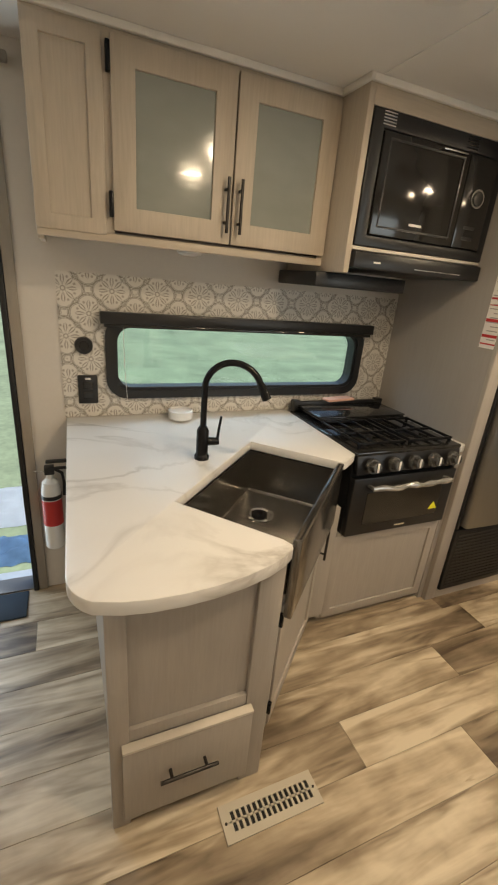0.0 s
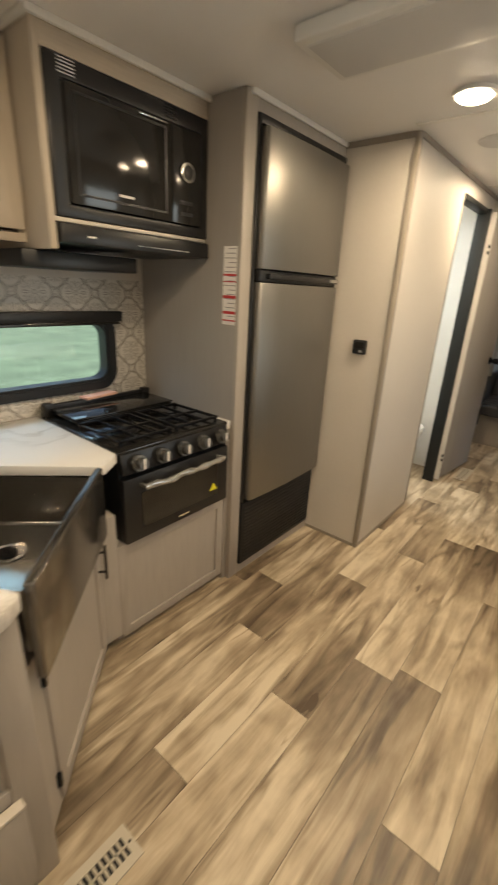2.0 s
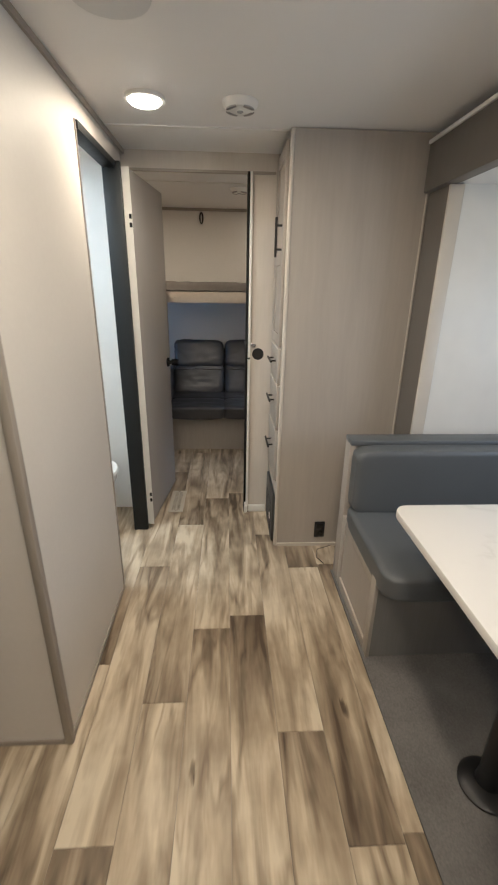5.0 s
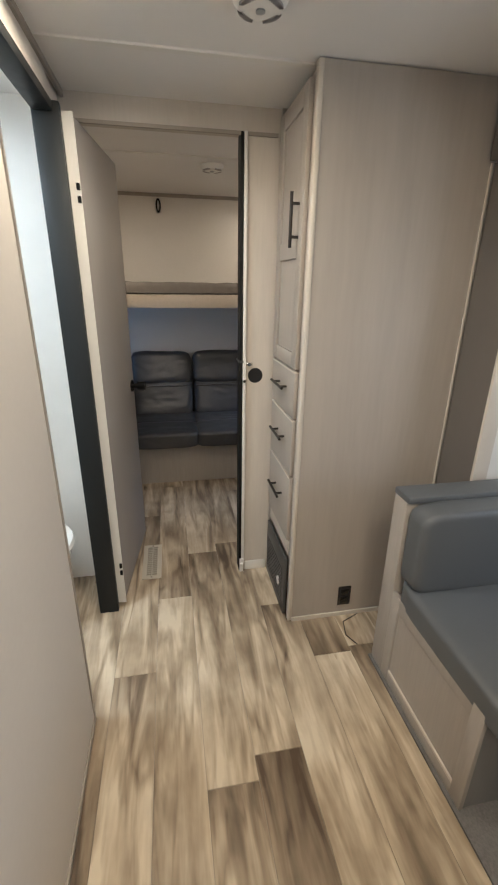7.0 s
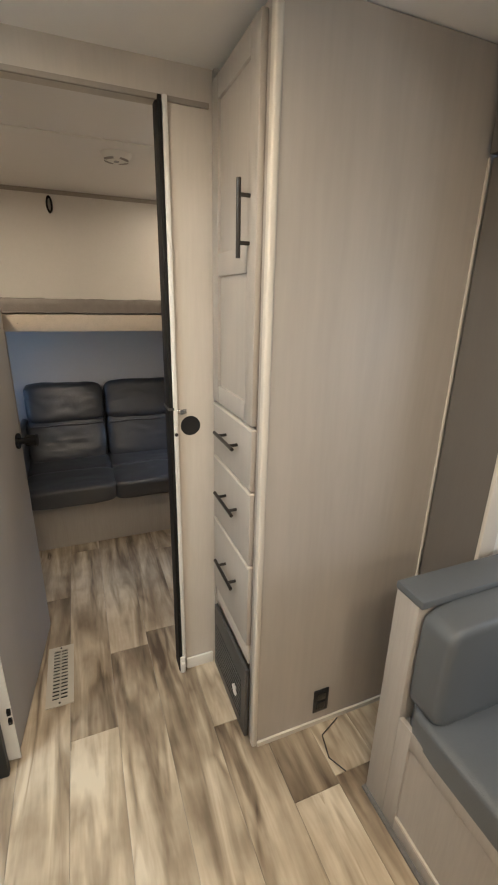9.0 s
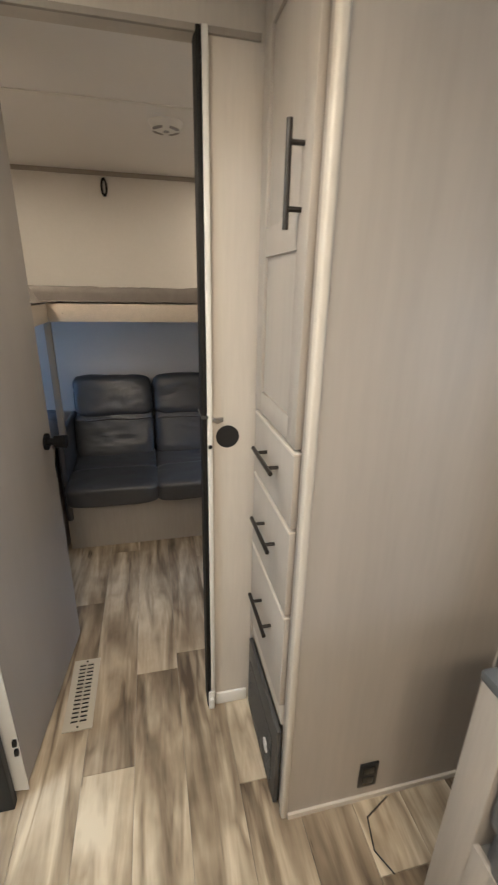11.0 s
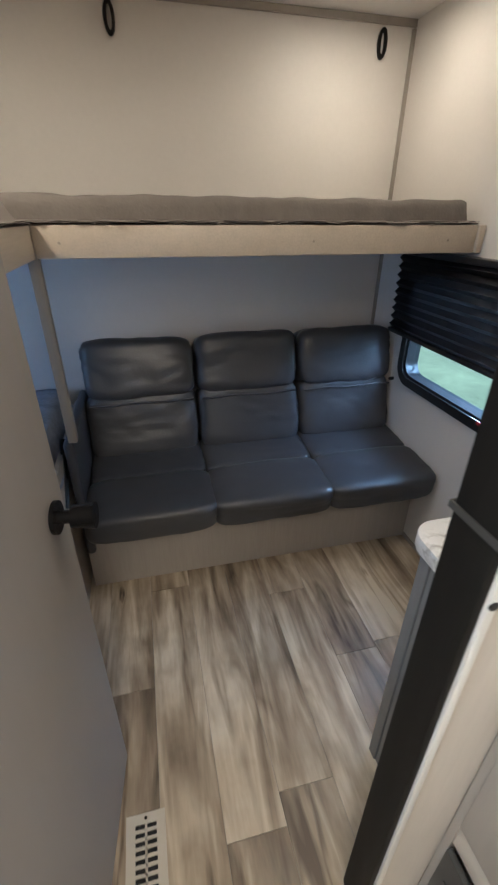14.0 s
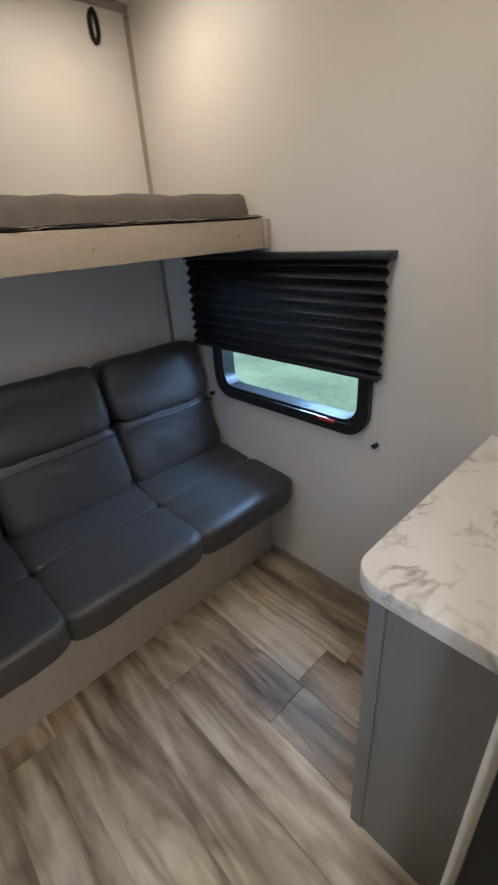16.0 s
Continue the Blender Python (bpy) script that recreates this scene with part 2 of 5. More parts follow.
def build_plank(n, l, node, math, ramp, b):
    tc, oi, mp = node("TexCoord"), node("ObjectInfo"), node("Mapping")
    comb, add, sp = node("CombineXYZ"), node("VectorMath"), node("SeparateXYZ")
    l.new(tc.outputs["Object"], sp.inputs[0])
    l.new(math("MULTIPLY", oi.outputs["Random"], 57.0), comb.inputs[0])
    l.new(math("MULTIPLY", oi.outputs["Random"], 31.0), comb.inputs[1])
    l.new(tc.outputs["Object"], add.inputs[0])
    l.new(comb.outputs[0], add.inputs[1])
    mp.inputs["Scale"].default_value = (0.85, 5.6, 1.0)
    l.new(add.outputs[0], mp.inputs[0])
    streak, fine, blot, line = node("TexNoise"), node("TexNoise"), node("TexNoise"), node("TexNoise")
    for k, s, d, src in ((streak, 1.9, 3, mp.outputs[0]), (fine, 13.0, 5, mp.outputs[0]), (blot, 4.2, 4, add.outputs[0]), (line, 1.25, 3, mp.outputs[0])):
        k.inputs["Scale"].default_value, k.inputs["Detail"].default_value = s, d
        l.new(src, k.inputs[0])
    streak.inputs["Distortion"].default_value = 1.1
    line.inputs["Distortion"].default_value = 0.5
    # one end of the print is weathered dark, the rest pale
    tail = math("MULTIPLY", math("MAXIMUM", math("SUBTRACT", math("DIVIDE", sp.outputs[0], 1.284), 0.45), 0.0), 1.8)
    weather = math("MULTIPLY", tail, math("ADD", math("MULTIPLY", blot.outputs[0], 0.9), 0.05))
    f = math("ADD", math("MULTIPLY", math("SUBTRACT", streak.outputs[0], 0.5), 1.25), 0.60)
    f = math("ADD", f, math("MULTIPLY", math("SUBTRACT", fine.outputs[0], 0.5), 0.20))
    f = math("ADD", f, math("MULTIPLY", math("SUBTRACT", blot.outputs[0], 0.5), 0.80))
    f = math("ADD", f, math("MULTIPLY", math("SUBTRACT", oi.outputs["Random"], 0.5), 0.16))
    f = math("SUBTRACT", f, math("MULTIPLY", weather, 0.60))
    # long dark grain lines that come and go
    vein = math("SUBTRACT", 1.0, math("MINIMUM", math("MULTIPLY", math("ABSOLUTE", math("SUBTRACT", line.outputs[0], 0.5)), 17.0), 1.0))
    gate = math("MINIMUM", math("MAXIMUM", math("MULTIPLY", math("SUBTRACT", blot.outputs[0], 0.42), 5.0), 0.0), 1.0)
    f = math("SUBTRACT", f, math("MULTIPLY", math("MULTIPLY", vein, gate), 0.30))
    # knots with a soft halo
    vo, mk, vc = node("TexVoronoi"), node("Mapping"), node("SeparateXYZ")
    mk.inputs["Scale"].default_value = (1.7, 5.2, 1.0)
    l.new(add.outputs[0], mk.inputs[0])
    wob = node("VectorMath")
    l.new(mk.outputs[0], wob.inputs[0])
    l.new(math("MULTIPLY", fine.outputs[0], 0.12), wob.inputs[1])
    l.new(wob.outputs[0], vo.inputs[0])
    vo.inputs["Scale"].default_value = 1.3
    l.new(vo.outputs["Color"], vc.inputs[0])
    some = math("GREATER_THAN", vc.outputs[0], 0.45)
    core = math("MAXIMUM", math("SUBTRACT", 1.0, math("DIVIDE", vo.outputs["Distance"], 0.12)), 0.0)
    f = math("SUBTRACT", f, math("MULTIPLY", math("MULTIPLY", core, some), 1.0))
    col = ramp(f, [(0.05, (0.085, 0.058, 0.036)), (0.26, (0.205, 0.155, 0.104)), (0.44, (0.34, 0.268, 0.185)), (0.60, (0.485, 0.398, 0.285)), (0.80, (0.66, 0.575, 0.44))])
    l.new(col, b.inputs["Base Color"])
    l.new(math("ADD", math("MULTIPLY", streak.outputs[0], 0.2), 0.30), b.inputs["Roughness"])
    bp = node("Bump")
    bp.inputs["Strength"].default_value, bp.inputs["Distance"].default_value = 0.12, 0.002
    l.new(fine.outputs[0], bp.inputs["Height"])
    l.new(bp.outputs[0], b.inputs["Normal"])


PLANK = ramp_mat("weathered_oak_plank", build_plank)


def build_marble(scale, strength, n, l, node, math, ramp, b):
    tc, w, no = node("TexCoord"), node("TexNoise"), node("TexNoise")
    w.inputs["Scale"].default_value, w.inputs["Detail"].default_value, w.inputs["Distortion"].default_value = scale, 7, 0.6
    no.inputs["Scale"].default_value, no.inputs["Detail"].default_value = scale * 0.8, 3
    for k in (w, no):
        l.new(tc.outputs["Object"], k.inputs[0])
    vein = math("SUBTRACT", 1.0, math("MINIMUM", math("MULTIPLY", math("ABSOLUTE", math("SUBTRACT", w.outputs[0], 0.5)), 34.0), 1.0))
    patch = math("MULTIPLY", math("MAXIMUM", math("SUBTRACT", no.outputs[0], 0.44), 0.0), 4.0)
    f = math("MULTIPLY", math("MULTIPLY", vein, math("MINIMUM", patch, 1.0)), strength)
    f = math("ADD", f, math("MULTIPLY", math("MAXIMUM", math("SUBTRACT", no.outputs[0], 0.52), 0.0), 0.9 * strength))
    col = ramp(f, [(0.0, (0.74, 0.725, 0.70)), (0.5, (0.58, 0.56, 0.53)), (1.0, (0.34, 0.31, 0.28))])
    l.new(col, b.inputs["Base Color"])
    b.inputs["Roughness"].default_value = 0.33


MARBLE = ramp_mat("white_marble_laminate", functools.partial(build_marble, 2.2, 0.75))
MARBLE_T = ramp_mat("soft_marble_laminate", functools.partial(build_marble, 4.0, 0.55))
MARBLE_B = ramp_mat("busy_marble_laminate", functools.partial(build_marble, 8.0, 1.25))


def build_backsplash(n, l, node, math, ramp, b):
    tc, sp = node("TexCoord"), node("SeparateXYZ")
    l.new(tc.outputs["Object"], sp.inputs[0])
    x, z = math("DIVIDE", sp.outputs[0], 0.186), math("DIVIDE", sp.outputs[2], 0.186)
    a = math("SUBTRACT", math("FRACT", math("ADD", math("ADD", x, z), 40.13)), 0.5)
    c = math("SUBTRACT", math("FRACT", math("ADD", math("SUBTRACT", x, z), 40.37)), 0.5)
    px, pz = math("ADD", a, c), math("SUBTRACT", a, c)
    r = math("SQRT", math("ADD", math("MULTIPLY", px, px), math("MULTIPLY", pz, pz)))
    th = math("ARCTAN2", pz, px)
    lobe = math("ABSOLUTE", math("COSINE", math("MULTIPLY", th, 2.0)))
    rim = math("ADD", math("MULTIPLY", lobe, 0.20), 0.62)
    edge = math("ABSOLUTE", math("SUBTRACT", r, rim))
    band = math("MAXIMUM", math("LESS_THAN", edge, 0.022), math("LESS_THAN", math("ABSOLUTE", math("SUBTRACT", edge, 0.055)), 0.012))
    # eight leaves, pointed at both ends, each split by a pale midrib
    along = math("SINE", math("MULTIPLY", math("MINIMUM", math("MAXIMUM", math("DIVIDE", math("SUBTRACT", r, 0.12), 0.44), 0.0), 1.0), 3.14159))
    c8 = math("COSINE", math("MULTIPLY", th, 8.0))
    leaf = math("GREATER_THAN", c8, math("SUBTRACT", 1.0, math("MULTIPLY", along, 1.25)))
    rib = math("GREATER_THAN", c8, math("SUBTRACT", 1.0, math("MULTIPLY", along, 0.22)))
    leaf = math("MULTIPLY", leaf, math("SUBTRACT", 1.0, rib))
    ring = math("LESS_THAN", math("ABSOLUTE", math("SUBTRACT", r, 0.09)), 0.028)
    tip = math("MULTIPLY", math("LESS_THAN", math("ABSOLUTE", math("SUBTRACT", r, 0.50)), 0.05), math("LESS_THAN", c8, -0.75))
    vo = node("TexVoronoi")
    vo.inputs["Scale"].default_value = 95.0
    l.new(tc.outputs["Object"], vo.inputs[0])
    spot = math("MULTIPLY", math("GREATER_THAN", r, math("ADD", rim, 0.08)), math("LESS_THAN", vo.outputs["Distance"], 0.33))
    f = math("MAXIMUM", math("MAXIMUM", band, math("MULTIPLY", leaf, 0.8)), math("MAXIMUM", math("MULTIPLY", math("MAXIMUM", ring, tip), 0.7), math("MULTIPLY", spot, 0.6)))
    col = ramp(f, [(0.0, (0.66, 0.63, 0.58)), (1.0, (0.25, 0.225, 0.19))])
    l.new(col, b.inputs["Base Color"])
    b.inputs["Roughness"].default_value = 0.35


BACKSPLASH = ramp_mat("printed_quatrefoil", build_backsplash)

# ---- mesh helpers ----


def box(bm, x0, x1, y0, y1, z0, z1, bevel=0.0, seg=2):
    r = bmesh.ops.create_cube(bm, size=1.0)
    vs = r["verts"]
    for v in vs:
        v.co = Vector(((x0 + x1) / 2 + v.co.x * (x1 - x0), (y0 + y1) / 2 + v.co.y * (y1 - y0), (z0 + z1) / 2 + v.co.z * (z1 - z0)))
    if bevel:
        es = list({e for v in vs for e in v.link_edges})
        bmesh.ops.bevel(bm, geom=es, offset=bevel, segments=seg, profile=0.5, affect="EDGES")
    return bm


def cyl(bm, p, q, r0, r1=None, n=20):
    p, q = Vector(p), Vector(q)
    d = q - p
    m = Matrix.Translation((p + q) / 2) @ d.to_track_quat("Z", "Y").to_matrix().to_4x4()
    bmesh.ops.create_cone(bm, cap_ends=True, segments=n, radius1=r0, radius2=r0 if r1 is None else r1, depth=d.length, matrix=m)
    return bm


def tube(bm, pts, r, n=12):
    pts = [Vector(p) for p in pts]
    rings = []
    for i, p in enumerate(pts):
        d = (pts[min(i + 1, len(pts) - 1)] - pts[max(i - 1, 0)]).normalized()
        s = d.cross(Vector((0.31, 0.17, 0.93)) if abs(d.z) < 0.9 else Vector((0.13, 0.98, 0.1))).normalized()
        u = s.cross(d).normalized()
        rr = r[i] if isinstance(r, (list, tuple)) else r
        rings.append([bm.verts.new(p + rr * (math.cos(2 * math.pi * k / n) * s + math.sin(2 * math.pi * k / n) * u)) for k in range(n)])
    for a, b in zip(rings, rings[1:]):
        for k in range(n):
            bm.faces.new((a[k], a[(k + 1) % n], b[(k + 1) % n], b[k]))
    bm.faces.new(rings[0])
    bm.faces.new(rings[-1])
    bmesh.ops.recalc_face_normals(bm, faces=bm.faces)
    return bm


def lathe(bm, c, profile, n=24):
    """profile: (radius, z) from the bottom to the top about the upright axis at c."""
    rings = [[bm.verts.new((c[0] + r * math.cos(2 * math.pi * k / n), c[1] + r * math.sin(2 * math.pi * k / n), c[2] + z)) for k in range(n)] for r, z in profile]
    for a, b in zip(rings, rings[1:]):
        for k in range(n):
            bm.faces.new((a[k], a[(k + 1) % n], b[(k + 1) % n], b[k]))
    bm.faces.new(rings[0])
    bm.faces.new(rings[-1])
    bmesh.ops.recalc_face_normals(bm, faces=bm.faces)
    return bm


def prism(bm, outline, z0, z1, bevel=0.0):
    lo = [bm.verts.new((x, y, z0)) for x, y in outline]
    hi = [bm.verts.new((x, y, z1)) for x, y in outline]
    n = len(outline)
    bm.faces.new(lo)
    bm.faces.new(hi)
    for i in range(n):
        bm.faces.new((lo[i], lo[(i + 1) % n], hi[(i + 1) % n], hi[i]))
    bmesh.ops.recalc_face_normals(bm, faces=bm.faces)
    if bevel:
        es = [e for e in bm.edges if abs(e.verts[0].co.z - e.verts[1].co.z) < 1e-6]
        bmesh.ops.bevel(bm, geom=es, offset=bevel, segments=2, profile=0.5, affect="EDGES")
    return bm


def arc(cx, cy, r, a0, a1, n=8):
    return [(cx + r * math.cos(radians(a0 + (a1 - a0) * i / n)), cy + r * math.sin(radians(a0 + (a1 - a0) * i / n))) for i in range(n + 1)]


def rounded(x0, x1, y0, y1, r, n=6):
    return arc(x1 - r, y1 - r, r, 0, 90, n) + arc(x0 + r, y1 - r, r, 90, 180, n) + arc(x0 + r, y0 + r, r, 180, 270, n) + arc(x1 - r, y0 + r, r, 270, 360, n)


def frame_ring(bm, outer, inner, d0, d1):
    """A closed frame between two outlines of equal count, from depth d0 to d1 along z."""
    n = len(outer)
    R = [[bm.verts.new((x, y, d)) for x, y in o] for o, d in ((outer, d0), (outer, d1), (inner, d1), (inner, d0))]
    for a in range(4):
        b = (a + 1) % 4
        for i in range(n):
            j = (i + 1) % n
            bm.faces.new((R[a][i], R[a][j], R[b][j], R[b][i]))
    bmesh.ops.recalc_face_normals(bm, faces=bm.faces)
    return bm


def mesh_of(name, bm, material, smooth=30):
    me = bpy.data.meshes.new(name)
    bm.to_mesh(me)
    bm.free()
    me.materials.append(material)
    if smooth:
        me.shade_smooth()
        me.set_sharp_from_angle(angle=radians(smooth))
    return me


def thing(name, place, label, category, group="", kind=""):
    ob = new(name)
    ob.empty_display_size = 0.05
    ob.location = place
    return tagged(ob, label, category, group, kind)


def part(name, bm, material, parent=None, label="", smooth=30):
    """Links bm, in world metres, as one mesh under a thing or part."""
    ob = new(name, mesh_of(name, bm, material, smooth))
    if parent is not None:
        ob.parent = parent
        o = parent
        at = Vector((0, 0, 0))
        while o is not None:
            at += Vector(o.location)
            o = o.parent
        ob.data.transform(Matrix.Translation(-at))
    if label:
        ob["label"] = label
    return ob


def solo(name, bm, material, label, category, group="", kind="", smooth=30):
    ob = new(name, mesh_of(name, bm, material, smooth))
    return tagged(ob, label, category, group, kind)


def B(*a, **k):
    return box(bmesh.new(), *a, **k)


def boxes(*rows, bevel=0.0):
    bm = bmesh.new()
    for r in rows:
        box(bm, *r, bevel=bevel)
    return bm


def turned(bm, m):
    bmesh.ops.transform(bm, matrix=m, verts=bm.verts)
    return bm


UPRIGHT = Matrix(((1, 0, 0, 0), (0, 0, 1, 0), (0, 1, 0, 0), (0, 0, 0, 1)))  # (x, y, depth) to (x, depth, z)

# ---- large structure ----
NORTH = 1.915
SOUTH = -0.635
BACK = 5.81


def rect_frame(x0, x1, z0, z1, w, y0, y1, bevel=0.0025):
    """A one-piece rectangular frame of width w, upright, between depths y0 and y1; w may be four widths: x0, x1, z0, z1."""
    a, b, c, d = w if isinstance(w, tuple) else (w, w, w, w)
    bm = frame_ring(bmesh.new(), [(x0, z0), (x1, z0), (x1, z1), (x0, z1)], [(x0 + a, z0 + c), (x1 - b, z0 + c), (x1 - b, z1 - d), (x0 + a, z1 - d)], y0, y1)
    turned(bm, UPRIGHT)
    bmesh.ops.recalc_face_normals(bm, faces=bm.faces)
    if bevel:
        es = [e for e in bm.edges if len(e.link_faces) == 2 and e.calc_face_angle(0) > 0.5]
        bmesh.ops.bevel(bm, geom=es, offset=bevel, segments=2, profile=0.5, affect="EDGES")
    return bm


def wall_with_hole(name, x0, x1, y0, y1, holes, label, material=WALL):
    """A wall along x with holes (hx0, hx1, z0, z1), in order along x."""
    rows, at = [], x0
    for h0, h1, z0, z1 in holes:
        if h0 > at:
            rows.append((at, h0, y0, y1, 0, CEIL))
        if z0 > 0:
            rows.append((h0, h1, y0, y1, 0, z0))
        if z1 < CEIL:
            rows.append((h0, h1, y0, y1, z1, CEIL))
        at = h1
    if at < x1:
        rows.append((at, x1, y0, y1, 0, CEIL))
    return solo(name, boxes(*rows), material, label, "wall", kind="structure")


wall_with_hole("wall_north", -2.5, 5.87, NORTH, NORTH + 0.06, [(-0.93, -0.245, 0, 1.92), (0.14, 1.40, 1.0, 1.31), (4.6, 5.4, 0.95, 1.35)], "pale greige wall board of the kitchen side")
wall_with_hole("wall_south", -2.5, 5.87, SOUTH - 0.06, SOUTH, [(0.9, 3.557, 0, 2.0), (4.74, 5.45, 0.79, 1.28)], "pale greige wall board with a small window")
solo("wall_west", B(-2.56, -2.5, -0.7, 1.98, 0, CEIL), WALL, "plain pale wall board", "wall", kind="structure")
solo("wall_east", B(BACK, BACK + 0.06, SOUTH, NORTH, 0, CEIL), WALL, "pale cream wall board behind the bunk", "wall", kind="structure")
solo("wall_pantry", B(2.387, 2.43, 0.93, NORTH, 0, CEIL), WALL, "pale wall board beside the refrigerator", "wall", kind="structure")
solo("wall_hall", boxes((2.387, 3.205, 0.887, 0.93, 0, CEIL), (3.205, 3.77, 0.887, 0.93, 2.065, CEIL)), WALL, "pale wall board of the passage with the bathroom opening", "wall", kind="structure")
solo("wall_bathroom", boxes((4.06, 4.10, 0.94, NORTH, 0, CEIL)), WHITE, "white bathroom wall", "wall", kind="structure")
solo("ceiling", B(-2.56, 5.87, -0.695, 1.975, CEIL, CEIL + 0.06), CEILING, "pale grey smooth ceiling board", "ceiling", kind="structure")
solo("floor", boxes((-2.56, 5.87, -0.695, 1.975, -0.10, -0.004), (0.86, 3.40, -1.55, -0.695, -0.10, -0.004)), TRIM, "dark sub-floor under the planks", "floor", kind="structure")
solo("ground", B(-120, 120, -120, 120, -0.85, -0.75), GROUND, "patchy grass and bare earth outside", "ground", kind="structure")


# ---- trims of the setting ----


def trim(name, bm, material, label):
    return solo(name, bm, material, label, "trim", kind="structure")


trim("trim", B(2.375, 2.405, 0.875, 0.905, 0, CEIL - 0.002, bevel=0.008), TRIM, "taupe corner moulding of the pantry wall")
trim("trim", B(2.381, 2.387, 0.905, 1.25, 0, 0.018), TRIM, "thin taupe skirting strip")
trim("trim", B(2.405, 3.20, 0.880, 0.887, 0, 0.018), TRIM, "thin taupe skirting strip in the passage")
trim("trim", B(2.377, 2.387, 0.905, 1.25, CEIL - 0.025, CEIL - 0.001), TRIM, "thin taupe strip under the ceiling")
trim("trim", B(2.405, 4.0, 0.877, 0.887, CEIL - 0.022, CEIL - 0.001), TRIM, "thin taupe strip under the passage ceiling")
trim("trim", B(BACK - 0.012, BACK, SOUTH, NORTH, CEIL - 0.025, CEIL - 0.001), TRIM, "thin taupe strip over the bunk wall")
trim("trim", B(BACK - 0.012, BACK, SOUTH, SOUTH + 0.014, 0, CEIL - 0.03), TRIM, "thin taupe strip in the bunk corner")
trim("trim", B(4.36, BACK, SOUTH, SOUTH + 0.008, 0, 0.02), TRIM, "thin taupe skirting strip in the bunk room")
trim("trim", B(2.30, 2.325, -0.58, 0.875, CEIL - 0.006, CEIL), WHITE, "white ceiling seam batten")
trim("trim", B(3.60, 3.625, 0.05, 0.875, CEIL - 0.006, CEIL), WHITE, "white ceiling seam batten in the passage")
trim("trim", B(4.71, 4.73, SOUTH, NORTH, CEIL - 0.004, CEIL), WHITE, "white ceiling seam batten in the bunk room")
trim("trim", B(0.96, 0.98, -0.6, 1.43, CEIL - 0.003, CEIL), CEILING, "white ceiling seam batten in the kitchen")
trim("wall_bunk_partition", boxes((3.985, 4.06, 0.0585, 0.205, 0, 2.085), (3.985, 4.06, 0.0585, 0.90, 2.085, CEIL), (4.02, 4.06, SOUTH, 0.0585, 0, CEIL)), WALL_P, "pale greige partition with the bunk room opening")
solo("wall_passage_end", B(3.80, 4.05, 0.90, 0.938, 0, CEIL), WALL, "pale wall board behind the open door", "wall", kind="structure")
trim("trim", B(3.975, 3.985, 0.07, 0.88, 2.072, 2.085), TRIM, "taupe strip along the opening's header")
trim("trim", B(3.972, 4.045, 0.209, 0.223, 0, 2.085, bevel=0.004), BRONZE_WOOD, "dark brown jamb strip of the bunk room opening")
trim("trim", B(3.968, 3.985, 0.194, 0.209, 0.05, 2.085, bevel=0.003), WHITE, "white edge bead of the opening")
trim("baseboard", B(3.974, 3.985, 0.070, 0.19, 0, 0.055, bevel=0.004), WHITE, "short white skirting block")
# flat black disc in place of the hole's shaded depth
bm = bmesh.new()
cyl(bm, (3.9835, 0.146, 1.11), (3.988, 0.146, 1.11), 0.036, n=28)
trim("finger_hole", bm, BLACK, "flat black disc for the dark inside of a finger pull hole in the partition")
bm = bmesh.new()
cyl(bm, (3.972, 0.178, 1.165), (3.985, 0.178, 1.165), 0.009)
box(bm, 3.980, 3.985, 0.160, 0.193, 1.157, 1.173, bevel=0.003)
solo("door_catch", bm, CHROME, "small chrome catch screwed to the partition", "catch")
bm = boxes((3.960, 3.969, 0.198, 0.220, 0.0, 0.085), (3.948, 3.968, 0.202, 0.216, 0.045, 0.060), bevel=0.003)
solo("floor_bracket", bm, WHITE, "small white plastic bracket at the jamb foot", "bracket")

jamb_strap = rect_frame(3.9655, 4.049, 0.2065, 0.227, 0.0022, 1.174, 1.184, 0.0)
turned(jamb_strap, Matrix(((1, 0, 0, 0), (0, 0, 1, 0), (0, 1, 0, 0), (0, 0, 0, 1))))
bmesh.ops.recalc_face_normals(jamb_strap, faces=jamb_strap.faces)
solo("jamb_strap", jamb_strap, HEATER, "grey strap tied round the dark jamb", "strap")
bm = bmesh.new()
cyl(bm, (3.9665, 0.2015, 1.085), (3.9685, 0.2015, 1.085), 0.0065, n=16)
solo("latch_hole", bm, BLACK, "small black latch hole in the jamb bead", "latch")

# door surround beside the kitchen
d1 = thing("door_1", (-0.59, NORTH, 0), "open entry doorway with a black frame and taupe casing", "door", kind="structure")
part("casing", B(-0.245, -0.205, NORTH - 0.016, NORTH, 0, 1.98, bevel=0.004), TRIM, d1)
part("casing", B(-0.97, -0.93, NORTH - 0.016, NORTH, 0, 1.98, bevel=0.004), TRIM, d1)
part("casing", B(-0.97, -0.205, NORTH - 0.014, NORTH, 1.98, 2.02, bevel=0.004), TRIM, d1)
part("door_frame", boxes((-0.268, -0.247, NORTH - 0.02, NORTH + 0.08, 0, 1.92), (-0.93, -0.91, NORTH - 0.02, NORTH + 0.08, 0, 1.92), (-0.91, -0.268, NORTH - 0.02, NORTH + 0.08, 1.90, 1.92), bevel=0.003), BLACK, d1, "black metal frame")
part("threshold", B(-0.91, -0.268, NORTH - 0.005, NORTH + 0.10, -0.01, 0.008, bevel=0.003), STEEL, d1, "metal threshold")
solo("door_holder", B(-0.55, -0.165, NORTH - 0.03, NORTH, 2.095, 2.125, bevel=0.005), TRIM, "taupe rail fixed to the wall over the doorway", "rail")

